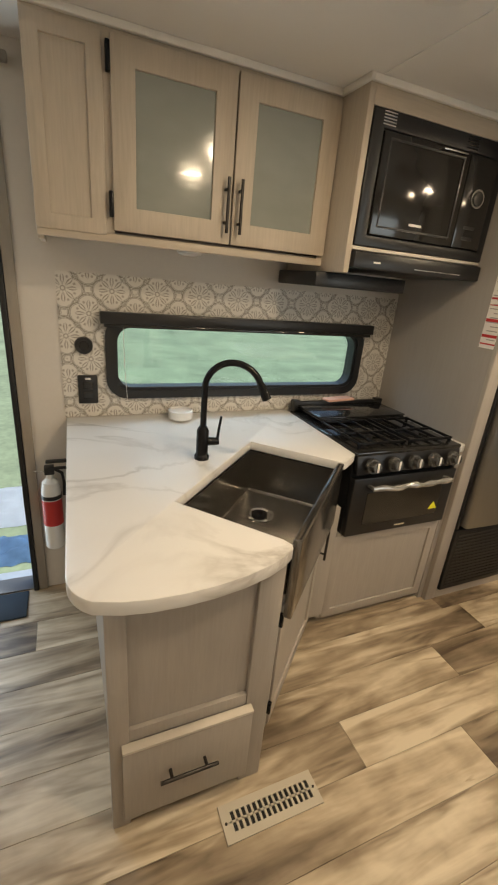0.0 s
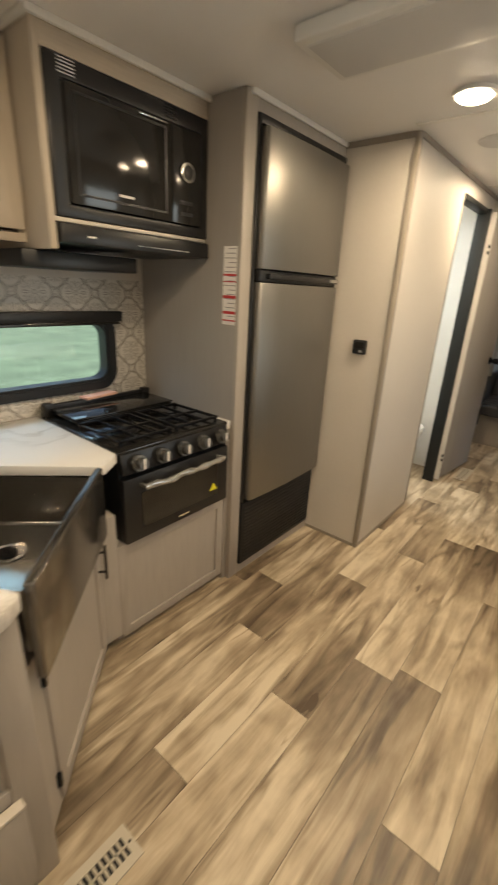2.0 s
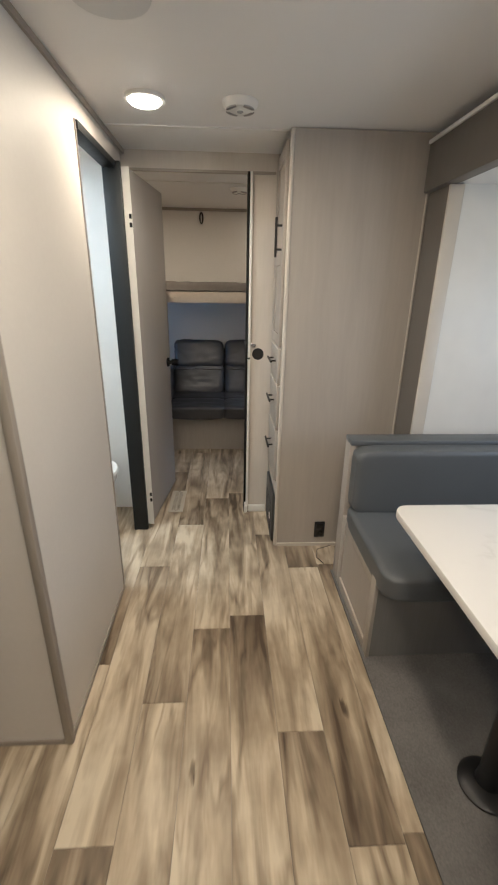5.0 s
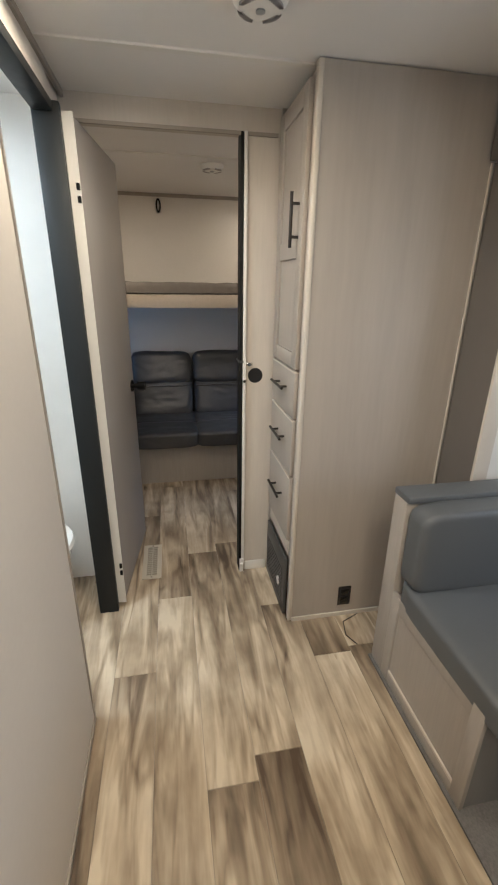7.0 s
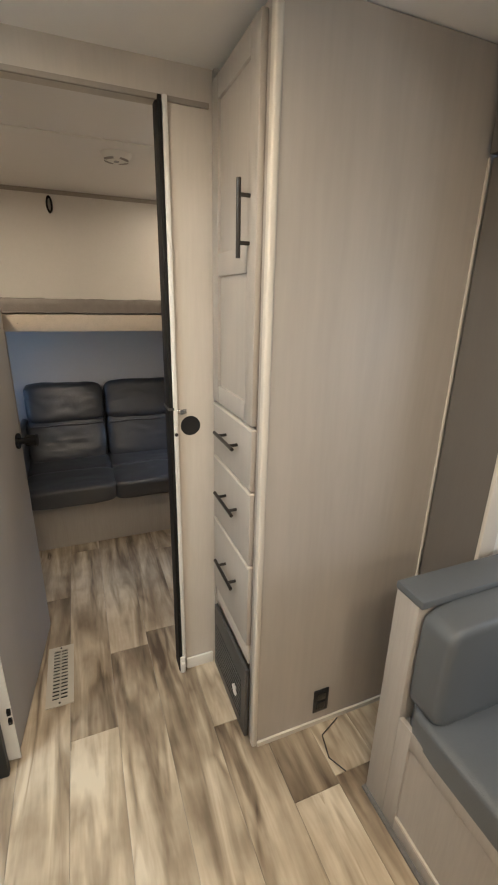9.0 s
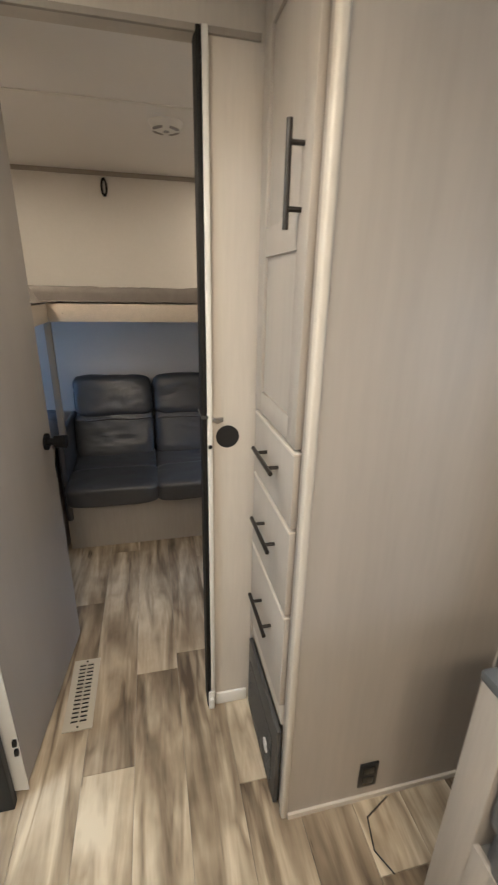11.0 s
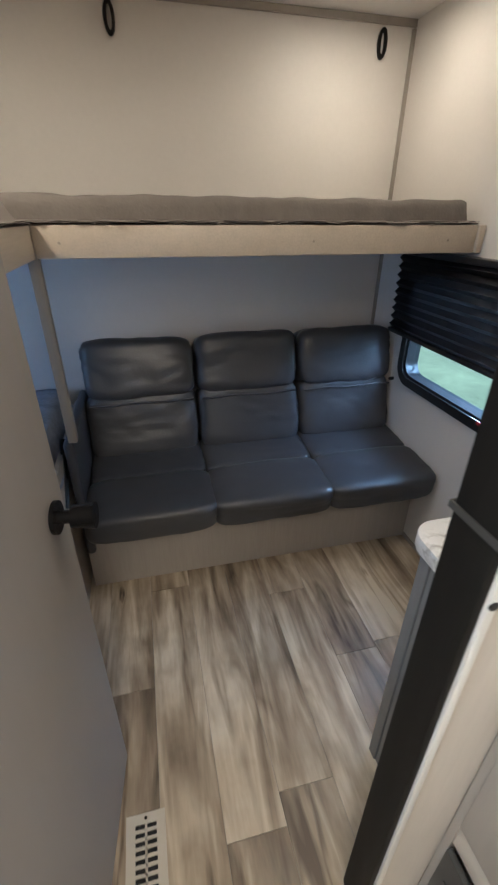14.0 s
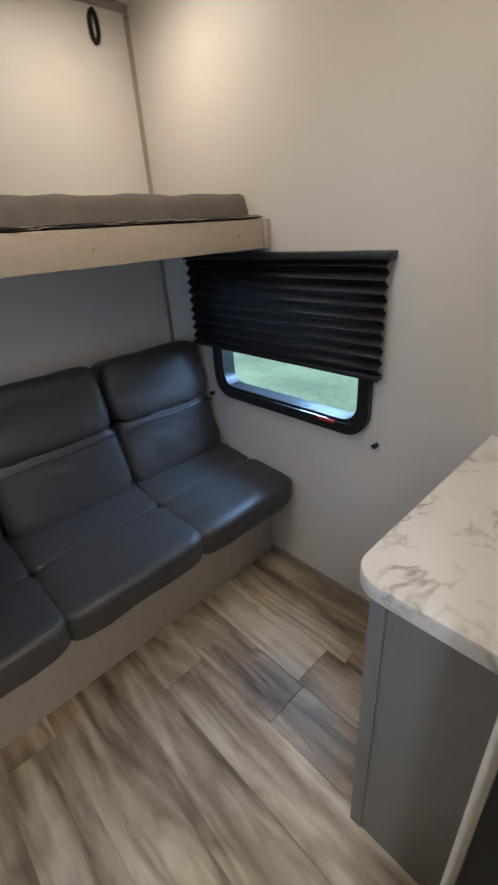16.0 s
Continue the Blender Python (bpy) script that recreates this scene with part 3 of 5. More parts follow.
# bathroom doorway and the open door
d2 = thing("door_2", (3.78, 0.85, 0), "open greige bathroom door folded back on its hinges", "door", kind="structure")
a = math.atan2(0.772 - 0.848, 4.45 - 3.80)
m = pose(3.80, 0.848, 0, 0, 0, math.degrees(a))
L = 0.655
part("leaf", turned(B(0, L, -0.018, 0.016, 0.02, 2.05, bevel=0.003), m), LEAF, d2, "greige woodgrain leaf")
part("edge_strip", turned(B(-0.004, 0.0, -0.028, 0.017, 0.02, 2.05), m), WHITE, d2, "white edge strip")
for z in (0.19, 1.78):
    part("hinge", boxes((3.783, 3.806, 0.822, 0.834, z, z + 0.022), (3.783, 3.806, 0.822, 0.834, z + 0.04, z + 0.062), bevel=0.002), BLACK_METAL, d2, "black hinge")
bm = bmesh.new()
cyl(bm, (L - 0.06, -0.018, 0.985), (L - 0.06, -0.026, 0.985), 0.032)
cyl(bm, (L - 0.06, -0.026, 0.985), (L - 0.06, -0.050, 0.985), 0.013)
cyl(bm, (L - 0.06, -0.050, 0.985), (L - 0.06, -0.092, 0.985), 0.022, 0.025)
part("knob", turned(bm, m), BLACK_METAL, d2, "black door knob")
part("strike", B(3.205, 3.209, 0.895, 0.92, 0.93, 1.02), BLACK_METAL, d2, "black strike plate")
part("door_frame", boxes((3.755, 3.783, 0.855, 0.943, 0, 2.065), (3.205, 3.755, 0.875, 0.940, 2.035, 2.065), bevel=0.003), JAMB, d2, "dark painted door frame")
part("door_frame", B(3.198, 3.206, 0.882, 0.936, 0, 2.065), TRIM, d2)

# ---- windows ----


def window(name, x0, x1, z0, z1, y, side, r, label, w=0.05):
    """A black rounded window in a wall along x; side 1: the room lies towards smaller y."""
    t = thing(name, ((x0 + x1) / 2, y, z0), label, "window", kind="structure")
    o, i = rounded(x0, x1, z0, z1, r + w * 0.6), rounded(x0 + w, x1 - w, z0 + w, z1 - w, r)
    i2 = rounded(x0 + w - 0.012, x1 - w + 0.012, z0 + w - 0.012, z1 - w + 0.012, r)
    bm = turned(frame_ring(bmesh.new(), o, i2, y - 0.022 * side, y + 0.004 * side), UPRIGHT)
    bmesh.ops.recalc_face_normals(bm, faces=bm.faces)
    part("window_frame", bm, BLACK, t, "black moulded frame")
    bm = turned(frame_ring(bmesh.new(), i2, i, y - 0.012 * side, y + 0.055 * side), UPRIGHT)
    bmesh.ops.recalc_face_normals(bm, faces=bm.faces)
    part("inner_frame", bm, BLACK, t)
    g = part("pane", B(x0 + w - 0.008, x1 - w + 0.008, y + 0.030, y + 0.034, z0 + w - 0.008, z1 - w + 0.008) if side > 0 else B(x0 + w - 0.008, x1 - w + 0.008, y - 0.034, y - 0.030, z0 + w - 0.008, z1 - w + 0.008), GLASS, t, "tinted glass pane")
    g.visible_shadow = False
    return t


w1 = window("window_1", 0.105, 1.435, 0.965, 1.325, NORTH, 1, 0.06, "long black-framed kitchen window with rounded corners")
w2 = window("window_2", 4.700, 5.480, 0.755, 1.30, SOUTH, -1, 0.06, "black-framed bunk room window with rounded corners")
bm = boxes((4.86, 5.12, SOUTH + 0.014, SOUTH + 0.022, 0.790, 0.797), bevel=0.002)
part("latch", bm, CHROME, w2, "silver window latch bar")
part("latch", B(4.83, 4.90, SOUTH + 0.022, SOUTH + 0.028, 0.785, 0.797, bevel=0.002), RED, w2, "red window latch tab")

# pleated blind half drawn over the bunk room window
bl = thing("pleated_blind", (5.12, SOUTH + 0.02, 1.0), "black pleated window blind drawn half down", "blind")
bm = bmesh.new()
n, z1, z0 = 9, 1.325, 0.995
prev = None
for i in range(2 * n + 1):
    z = z1 + (z0 - z1) * i / (2 * n)
    y = SOUTH + (0.045 if i % 2 else 0.024)
    cur = [bm.verts.new((4.662, y, z)), bm.verts.new((5.575, y, z))]
    if prev:
        bm.faces.new((prev[0], prev[1], cur[1], cur[0]))
    prev = cur
bmesh.ops.solidify(bm, geom=bm.faces, thickness=0.002)
part("pleats", bm, BLIND, bl, smooth=0)
part("rail", B(4.652, 5.585, SOUTH + 0.002, SOUTH + 0.05, 1.322, 1.345, bevel=0.004), BLACK, bl, "black head rail")
part("rail", B(4.662, 5.575, SOUTH + 0.016, SOUTH + 0.05, 0.978, 0.996, bevel=0.004), BLACK, bl, "black bottom rail")
for x in (4.672, 5.53):
    bm = bmesh.new()
    tube(bm, [(x, SOUTH + 0.03, 0.98), (x, SOUTH + 0.012, 0.75)], 0.0012, 6)
    part("cord", bm, WHITE, bl)
    bm = bmesh.new()
    cyl(bm, (x, SOUTH, 0.742), (x, SOUTH + 0.02, 0.742), 0.009)
    part("peg", bm, BLACK, bl)
# raised blind over the kitchen window
kb = thing("raised_blind", (0.76, NORTH - 0.03, 1.30), "black window blind raised into its head rail", "blind")
part("rail", B(0.085, 1.455, NORTH - 0.062, NORTH - 0.024, 1.292, 1.340, bevel=0.005), BLACK, kb)
part("rail", B(0.10, 1.44, NORTH - 0.058, NORTH - 0.028, 1.279, 1.292, bevel=0.003), BLACK_GLOSS, kb)
bm = bmesh.new()
tube(bm, [(0.175, NORTH - 0.05, 1.30), (0.18, NORTH - 0.045, 1.10), (0.19, NORTH - 0.04, 0.95)], 0.0012, 6)
part("cord", bm, WHITE, kb, "thin pull cord")

# ---- kitchen ----


def bar_handle(parent, p, q, out, r=0.006, label="dark bronze bar handle"):
    """A bar pull from p to q standing off along out."""
    p, q, out = Vector(p), Vector(q), Vector(out)
    bm = bmesh.new()
    cyl(bm, p + out, q + out, r, n=12)
    for f in (0.2, 0.8):
        c = p.lerp(q, f)
        cyl(bm, c, c + out, r * 0.85, n=10)
    return part("handle", bm, BRONZE, parent, label)


def shaker(parent, name, x0, x1, y, z0, z1, material, rail=0.05, thick=0.018, glass_in=None, label=""):
    """A framed front facing smaller y, its outer face at y."""
    d = part(name, rect_frame(x0, x1, z0, z1, rail, y, y + thick), material, parent, label)
    part("panel", B(x0 + rail - 0.002, x1 - rail + 0.002, y + 0.009, y + 0.013, z0 + rail - 0.002, z1 - rail + 0.002), glass_in or material, d, "seeded glass panel" if glass_in else "")
    return d


R45 = pose(0, 0, 0, 0, 0, 45)

# corner base unit with the drawer end
bu = thing("base_cabinet", (0.2, 1.3, 0), "greige woodgrain peninsula base cabinet with one drawer", "cabinet")
bm = bmesh.new()
prism(bm, [(0.0, 0.800), (0.435, 0.800), (0.905, 1.275), (0.985, 1.275), (0.985, 1.905), (0.0, 1.905)], 0.06, 0.64)
part("body", bm, CAB, bu)
part("body", boxes((0.0, 0.02, 0.80, 1.905, 0.64, 0.844), (0.02, 0.37, 0.80, 0.82, 0.64, 0.844), (0.0, 0.985, 1.88, 1.905, 0.64, 0.844)), CAB, bu)
part("stile", boxes((-0.012, 0.038, 0.776, 0.801, 0, 0.844), bevel=0.003), CAB, bu)
part("stile", boxes((0.372, 0.445, 0.776, 0.801, 0, 0.844), bevel=0.003), CAB, bu)
part("rail", B(0.038, 0.372, 0.778, 0.800, 0.80, 0.844), CAB, bu)
part("rail", B(0.038, 0.372, 0.778, 0.800, 0.345, 0.388, bevel=0.003), CAB, bu)
part("panel", B(0.038, 0.372, 0.790, 0.800, 0.388, 0.80), CAB, bu)
part("foot", boxes((0.038, 0.07, 0.785, 0.80, 0, 0.06), (0.35, 0.372, 0.785, 0.80, 0, 0.06), (0.0, 0.02, 0.80, 1.9, 0, 0.06)), CAB, bu)
dr = part("drawer", B(0.018, 0.388, 0.756, 0.776, 0.055, 0.335, bevel=0.004), CAB, bu)
part("ledge", B(0.018, 0.388, 0.752, 0.778, 0.335, 0.345, bevel=0.002), BEAD, dr, "pale upper edge of the drawer")
bar_handle(dr, (0.112, 0.756, 0.212), (0.278, 0.756, 0.212), (0, -0.028, 0), 0.0055)
# door across the corner, below the sink
dd = part("door", turned(rect_frame(0.975, 1.51, 0.075, 0.60, 0.05, 0.250, 0.268, 0.003), R45), CAB, bu)
part("panel", turned(B(1.02, 1.465, 0.258, 0.264, 0.12, 0.555), R45), CAB, dd)
for z in (0.14, 0.52):
    part("hinge", turned(B(0.962, 0.975, 0.246, 0.262, z, z + 0.05, bevel=0.002), R45), BLACK_METAL, dd, "black hinge")
p, q = R45 @ Vector((1.485, 0.250, 0.44)), R45 @ Vector((1.485, 0.250, 0.58))
bar_handle(dd, p, q, R45 @ Vector((0, -0.028, 0)), 0.0055)

# worktop
out = [(-0.065, NORTH - 0.004)] + arc(0.03, 0.81, 0.112, 180, 235, 6)
out += [(0.02, 0.700), (0.08, 0.690), (0.15, 0.687), (0.22, 0.691), (0.30, 0.704), (0.37, 0.724), (0.42, 0.747), (0.452, 0.770), (0.458, 0.785), (0.446, 0.812)]


def tw(t, w):
    v = R45 @ Vector((t, w, 0))
    return (v.x, v.y)


out += [tw(0.915, 0.605), tw(1.506, 0.605), tw(1.506, 0.222), (0.93, 1.225), (0.985, 1.262), (1.014, 1.285), (1.014, NORTH - 0.004)]
solo("worktop", prism(bmesh.new(), out, 0.845, 0.882, 0.004), MARBLE, "white marble-veined laminate worktop with a rounded end", "worktop")
solo("worktop_strip", B(1.600, 1.625, 1.272, NORTH - 0.004, 0.848, 0.886, bevel=0.004), MARBLE, "narrow white laminate strip beside the cooker", "worktop")

# sink
sk = thing("sink", (0.6, 1.15, 0.65), "dark steel farmhouse sink set across the corner", "sink")
bm = bmesh.new()
t0, t1, v0, v1, zb, zt = 0.925, 1.496, 0.238, 0.598, 0.665, 0.846
box(bm, t0, t1, v0, v1, zb, zt)
top = [fc for fc in bm.faces if fc.calc_center_median().z > zt - 0.001]
bmesh.ops.delete(bm, geom=top, context="FACES")
es = [e for e in bm.edges if min(v.co.z for v in e.verts) < zb + 0.001]
bmesh.ops.bevel(bm, geom=es, offset=0.018, segments=4, profile=0.5, affect="EDGES")
bmesh.ops.recalc_face_normals(bm, faces=bm.faces)
bmesh.ops.reverse_faces(bm, faces=bm.faces)
part("basin", turned(bm, R45), SINK, sk)
part("apron", turned(B(0.905, 1.503, 0.212, 0.238, 0.615, 0.880, bevel=0.006, seg=3), R45), SINK, sk, "dark steel front apron")
bm = bmesh.new()
lathe(bm, (0.60, 1.27, zb), [(0.056, 0.0), (0.056, 0.004), (0.046, 0.005), (0.040, 0.001)], 28)
dn = part("drain", bm, CHROME, sk, "chrome drain ring")
bm = bmesh.new()
lathe(bm, (0.60, 1.27, zb), [(0.030, 0.001), (0.030, 0.006), (0.010, 0.010), (0.004, 0.022)], 20)
part("strainer", bm, BLACK_METAL, dn)

# tap
FX, FY = 0.385, 1.365
fa = thing("tap", (FX, FY, 0.882), "matt black gooseneck kitchen tap with a side lever", "tap")
bm = bmesh.new()
lathe(bm, (FX, FY, 0.882), [(0.027, 0), (0.027, 0.012), (0.022, 0.02), (0.022, 0.11), (0.014, 0.125)], 24)
part("base", bm, BLACK_METAL, fa)
dx, dy = 0.85, -0.53
pts = [(FX, FY, 0.99), (FX, FY, 1.12)]
R = 0.100
for i in range(15):
    th = math.pi * (1 - i / 14 * 0.88)
    pts.append((FX + dx * R * (1 + math.cos(th)), FY + dy * R * (1 + math.cos(th)), 1.145 + R * math.sin(th)))
bm = bmesh.new()
tube(bm, pts, 0.0115, 14)
part("spout", bm, BLACK_METAL, fa)
e, e2 = Vector(pts[-1]), Vector(pts[-2])
bm = bmesh.new()
cyl(bm, e, e + (e - e2).normalized() * 0.055, 0.0145, 0.0165, 18)
part("nozzle", bm, BLACK_METAL, fa)
bm = bmesh.new()
cyl(bm, (FX + 0.015, FY - 0.005, 0.95), (FX + 0.058, FY - 0.012, 0.95), 0.016, 0.013)
tube(bm, [(FX + 0.052, FY - 0.012, 0.955), (FX + 0.056, FY - 0.013, 1.0), (FX + 0.062, FY - 0.014, 1.045)], [0.006, 0.005, 0.0045], 10)
part("lever", bm, BLACK_METAL, fa)
bm = bmesh.new()
lathe(bm, (0.42, 1.83, 0.882), [(0.045, 0), (0.055, 0.006), (0.056, 0.04), (0.05, 0.044), (0.046, 0.036)], 28)
solo("lamp_cap", bm, CERAMIC, "small round white cap lying on the worktop", "cap")

# backsplash, sockets
bs = boxes((-0.07, 0.12, NORTH - 0.005, NORTH, 0.883, 1.48), (1.42, 1.622, NORTH - 0.005, NORTH, 0.883, 1.48), (0.12, 1.42, NORTH - 0.005, NORTH, 0.883, 0.985), (0.12, 1.42, NORTH - 0.005, NORTH, 1.32, 1.48))
solo("backsplash", bs, BACKSPLASH, "white backsplash printed with brown quatrefoil flowers", "backsplash", kind="structure")
so = thing("round_socket", (0.02, NORTH, 1.2), "round black wall socket with a cap", "socket")
bm = bmesh.new()
cyl(bm, (0.02, NORTH - 0.004, 1.195), (0.02, NORTH - 0.018, 1.195), 0.037, 0.034, 28)
part("plate", bm, BLACK, so)
bm = bmesh.new()
cyl(bm, (0.02, NORTH - 0.018, 1.195), (0.02, NORTH - 0.026, 1.195), 0.02, 0.018, 24)
part("cap", bm, BLACK_GLOSS, so)
so = thing("wall_socket", (0.03, NORTH, 1.0), "black double wall socket on the backsplash", "socket")
part("plate", B(-0.012, 0.068, NORTH - 0.016, NORTH - 0.004, 0.945, 1.070, bevel=0.004), BLACK, so)
part("reset_button", B(0.018, 0.040, NORTH - 0.019, NORTH - 0.015, 1.052, 1.060), CHROME, so, "small pale reset button")
for z in (0.968, 1.012):
    part("outlet", B(0.008, 0.048, NORTH - 0.018, NORTH - 0.015, z, z + 0.03, bevel=0.003), BLACK_GLOSS, so)

# upper cabinet
uc = thing("upper_cabinet", (0.4, 1.75, 1.6), "greige oak wall cabinet with two seeded glass doors", "cabinet")
part("side", B(-0.108, -0.09, 1.632, NORTH, 1.575, CEIL - 0.003), OAK, uc)
part("side", B(0.905, 0.922, 1.632, NORTH, 1.60, CEIL - 0.003), OAK, uc)
part("bottom", B(-0.09, 0.905, 1.632, NORTH, 1.60, 1.618), OAK_H, uc)
part("shelf", B(0.11, 0.905, 1.66, NORTH - 0.01, 1.86, 1.875), OAK_H, uc)
part("back", B(-0.09, 0.905, NORTH - 0.01, NORTH - 0.001, 1.618, CEIL - 0.003), OAK, uc)
part("rail", B(-0.11, 0.95, 1.612, 1.632, 1.585, 1.612, bevel=0.003), OAK_H, uc)
part("rail", B(-0.11, 0.95, 1.612, 1.632, 2.125, CEIL - 0.003), OAK_H, uc)
part("stile", B(0.088, 0.125, 1.612, 1.632, 1.612, 2.125), OAK, uc)
part("stile", B(0.905, 0.95, 1.612, 1.632, 1.612, 2.125), OAK, uc)
shaker(uc, "end_panel", -0.11, 0.10, 1.606, 1.606, 2.14, OAK, rail=0.045)
for x0, x1, hx in ((0.122, 0.522, 0.500), (0.528, 0.925, 0.550)):
    d = shaker(uc, "door", x0, x1, 1.594, 1.622, 2.135, OAK, rail=0.072, glass_in=SEEDED)
    bar_handle(d, (hx, 1.594, 1.655), (hx, 1.594, 1.828), (0, -0.028, 0), 0.0058)
for z in (1.66, 2.04):
    part("hinge", B(0.108, 0.122, 1.588, 1.606, z, z + 0.075, bevel=0.003), BLACK_METAL, uc, "black hinge")
bm = bmesh.new()
lathe(bm, (0.42, 1.76, 1.575), [(0.02, 0.0), (0.045, 0.006), (0.05, 0.026)], 24)
solo("puck_light", bm, WHITE, "round white puck light under the wall cabinet", "lamp")
bm = boxes((-0.115, 0.93, 1.595, 1.612, CEIL - 0.022, CEIL), (0.915, 0.93, 1.43, 1.595, CEIL - 0.022, CEIL), (0.93, 1.66, 1.43, 1.447, CEIL - 0.022, CEIL), (1.645, 1.66, 1.235, 1.43, CEIL - 0.022, CEIL), (1.66, 2.376, 1.235, 1.248, CEIL - 0.022, CEIL), bevel=0.004)
trim("crown_trim", bm, WHITE, "white bead moulding between the cabinets and the ceiling")

# microwave bay
mb = thing("microwave_cabinet", (1.27, 1.7, 1.6), "greige wall cabinet bay round the microwave oven", "cabinet")
part("side", B(0.93, 0.956, 1.448, NORTH, 1.565, CEIL - 0.003, bevel=0.004), OAK, mb)
part("top_panel", B(0.956, 1.622, 1.450, 1.470, 2.092, CEIL - 0.003), OAK_H, mb)
part("shelf", B(0.956, 1.622, 1.452, NORTH, 1.648, 1.662, bevel=0.003), BEAD, mb, "pale edged shelf")
mw = thing("microwave_oven", (1.27, 1.6, 1.665), "built-in black glass microwave oven", "microwave")
part("body", B(0.962, 1.618, 1.475, 1.88, 1.664, 2.088), BLACK, mw)
part("surround", rect_frame(0.960, 1.620, 1.664, 2.090, (0.050, 0.035, 0.036, 0.055), 1.446, 1.475, 0.004), BLACK, mw)
dr = part("door", B(1.014, 1.425, 1.440, 1.475, 1.704, 2.031, bevel=0.004), BLACK_GLOSS, mw, "black glass door")
part("window_rim", boxes((1.04, 1.40, 1.4375, 1.441, 2.005, 2.012), (1.04, 1.40, 1.4375, 1.441, 1.73, 1.737), (1.04, 1.046, 1.4375, 1.441, 1.737, 2.005), (1.394, 1.40, 1.4375, 1.441, 1.737, 2.005)), BLACK, dr)
part("badge", B(1.19, 1.25, 1.4375, 1.440, 1.752, 1.760), PAPER, dr, "small pale badge bar")
part("handle", B(1.28, 1.40, 1.430, 1.440, 2.018, 2.024, bevel=0.002), CHROME, dr, "thin chrome strip")
cp = part("control_panel", B(1.430, 1.580, 1.441, 1.475, 1.704, 2.031, bevel=0.004), BLACK_GLOSS, mw)
bm = turned(frame_ring(bmesh.new(), arc(1.50, 1.885, 0.034, 0, 345, 23), arc(1.50, 1.885, 0.028, 0, 345, 23), 1.430, 1.441), UPRIGHT)
bmesh.ops.recalc_face_normals(bm, faces=bm.faces)
part("dial_ring", bm, CHROME, cp, "chrome dial ring")
bm = bmesh.new()
cyl(bm, (1.50, 1.441, 1.885), (1.50, 1.426, 1.885), 0.027, 0.025, 24)
part("dial", bm, BLACK, cp)
for z in (1.735, 1.775):
    part("button", B(1.47, 1.53, 1.438, 1.442, z, z + 0.012), BLACK, cp)
for i in range(5):
    for x in (1.0, 1.40):
        part("vent_slot", B(x, x + 0.055, 1.4435, 1.447, 2.044 + i * 0.009, 2.048 + i * 0.009), CHROME if x < 1.2 else BLACK_GLOSS, mw)
hd = thing("range_hood", (1.2, 1.65, 1.5), "slim black range hood under the microwave bay", "range hood")
part("body", B(0.962, 1.618, 1.43, 1.90, 1.585, 1.644, bevel=0.006), BLACK, hd)
part("tray", B(0.885, 1.34, 1.56, 1.90, 1.508, 1.565, bevel=0.006), BLACK, hd)
part("badge", B(1.05, 1.08, 1.426, 1.431, 1.607, 1.613), PAPER, hd)
part("strip", B(1.25, 1.50, 1.427, 1.431, 1.600, 1.604), CHROME, hd)

# cooker
ck = thing("cooker", (1.3, 1.58, 0.48), "black gas cooker with oven and folded glass lid", "cooker")
part("body", B(1.024, 1.596, 1.30, 1.86, 0.49, 0.872), BLACK, ck)
part("cooktop", B(1.018, 1.600, 1.272, 1.87, 0.872, 0.888, bevel=0.005), BLACK_GLOSS, ck)
fp = part("control_panel", turned(B(1.022, 1.598, -0.02, 0.0, 0, 0.085, bevel=0.005), pose(0, 1.278, 0.790, -12)), BLACK, ck)
for i in range(5):
    x = 1.085 + i * 0.112
    c = Vector((x, 1.250, 0.835))
    d = Vector((0, -1, 0.2)).normalized()
    bm = bmesh.new()
    cyl(bm, c, c + d * 0.012, 0.034, 0.031, 24)
    cyl(bm, c + d * 0.012, c + d * 0.036, 0.024, 0.021, 24)
    k = part("knob", bm, KNOB, ck, "grey-rimmed black control knob")
    box_bm = B(-0.004, 0.004, -0.004, 0.0, -0.02, 0.02, bevel=0.001)
    part("pointer", turned(box_bm, Matrix.Translation(c + d * 0.037)), PAPER, k)
od = part("oven_door", B(1.022, 1.598, 1.262, 1.30, 0.492, 0.772, bevel=0.005), BLACK, ck)
part("window", B(1.10, 1.53, 1.2585, 1.2625, 0.545, 0.70), BLACK_GLOSS, od, "dark oven glass")
bm = bmesh.new()
pts = [(1.10, 1.262, 0.735), (1.10, 1.225, 0.738)] + [(1.10 + 0.043 * i, 1.218 + 0.004 * math.sin(i * 2.1), 0.738 + 0.005 * math.sin(i * 1.7)) for i in range(1, 10)] + [(1.53, 1.225, 0.738), (1.53, 1.262, 0.735)]
tube(bm, pts, [0.009, 0.012] + [0.013 + 0.004 * math.sin(i * 2.9) for i in range(1, 10)] + [0.012, 0.009], 12)
part("handle", bm, WRAP, od, "steel handle still in crinkled plastic wrap")
bm = turned(prism(bmesh.new(), [(1.475, 0.575), (1.525, 0.575), (1.50, 0.612)], 1.2555, 1.2580), UPRIGHT)
bmesh.ops.recalc_face_normals(bm, faces=bm.faces)
part("sticker", bm, YELLOW, od, "yellow triangular warning sticker")
part("badge", B(1.29, 1.35, 1.259, 1.2625, 0.512, 0.520), CHROME, od)
part("lid", boxes((1.05, 1.57, 1.63, 1.86, 0.906, 0.914), (1.05, 1.57, 1.625, 1.85, 0.917, 0.924), bevel=0.003), BLACK_GLOSS, ck, "folded glass lid")
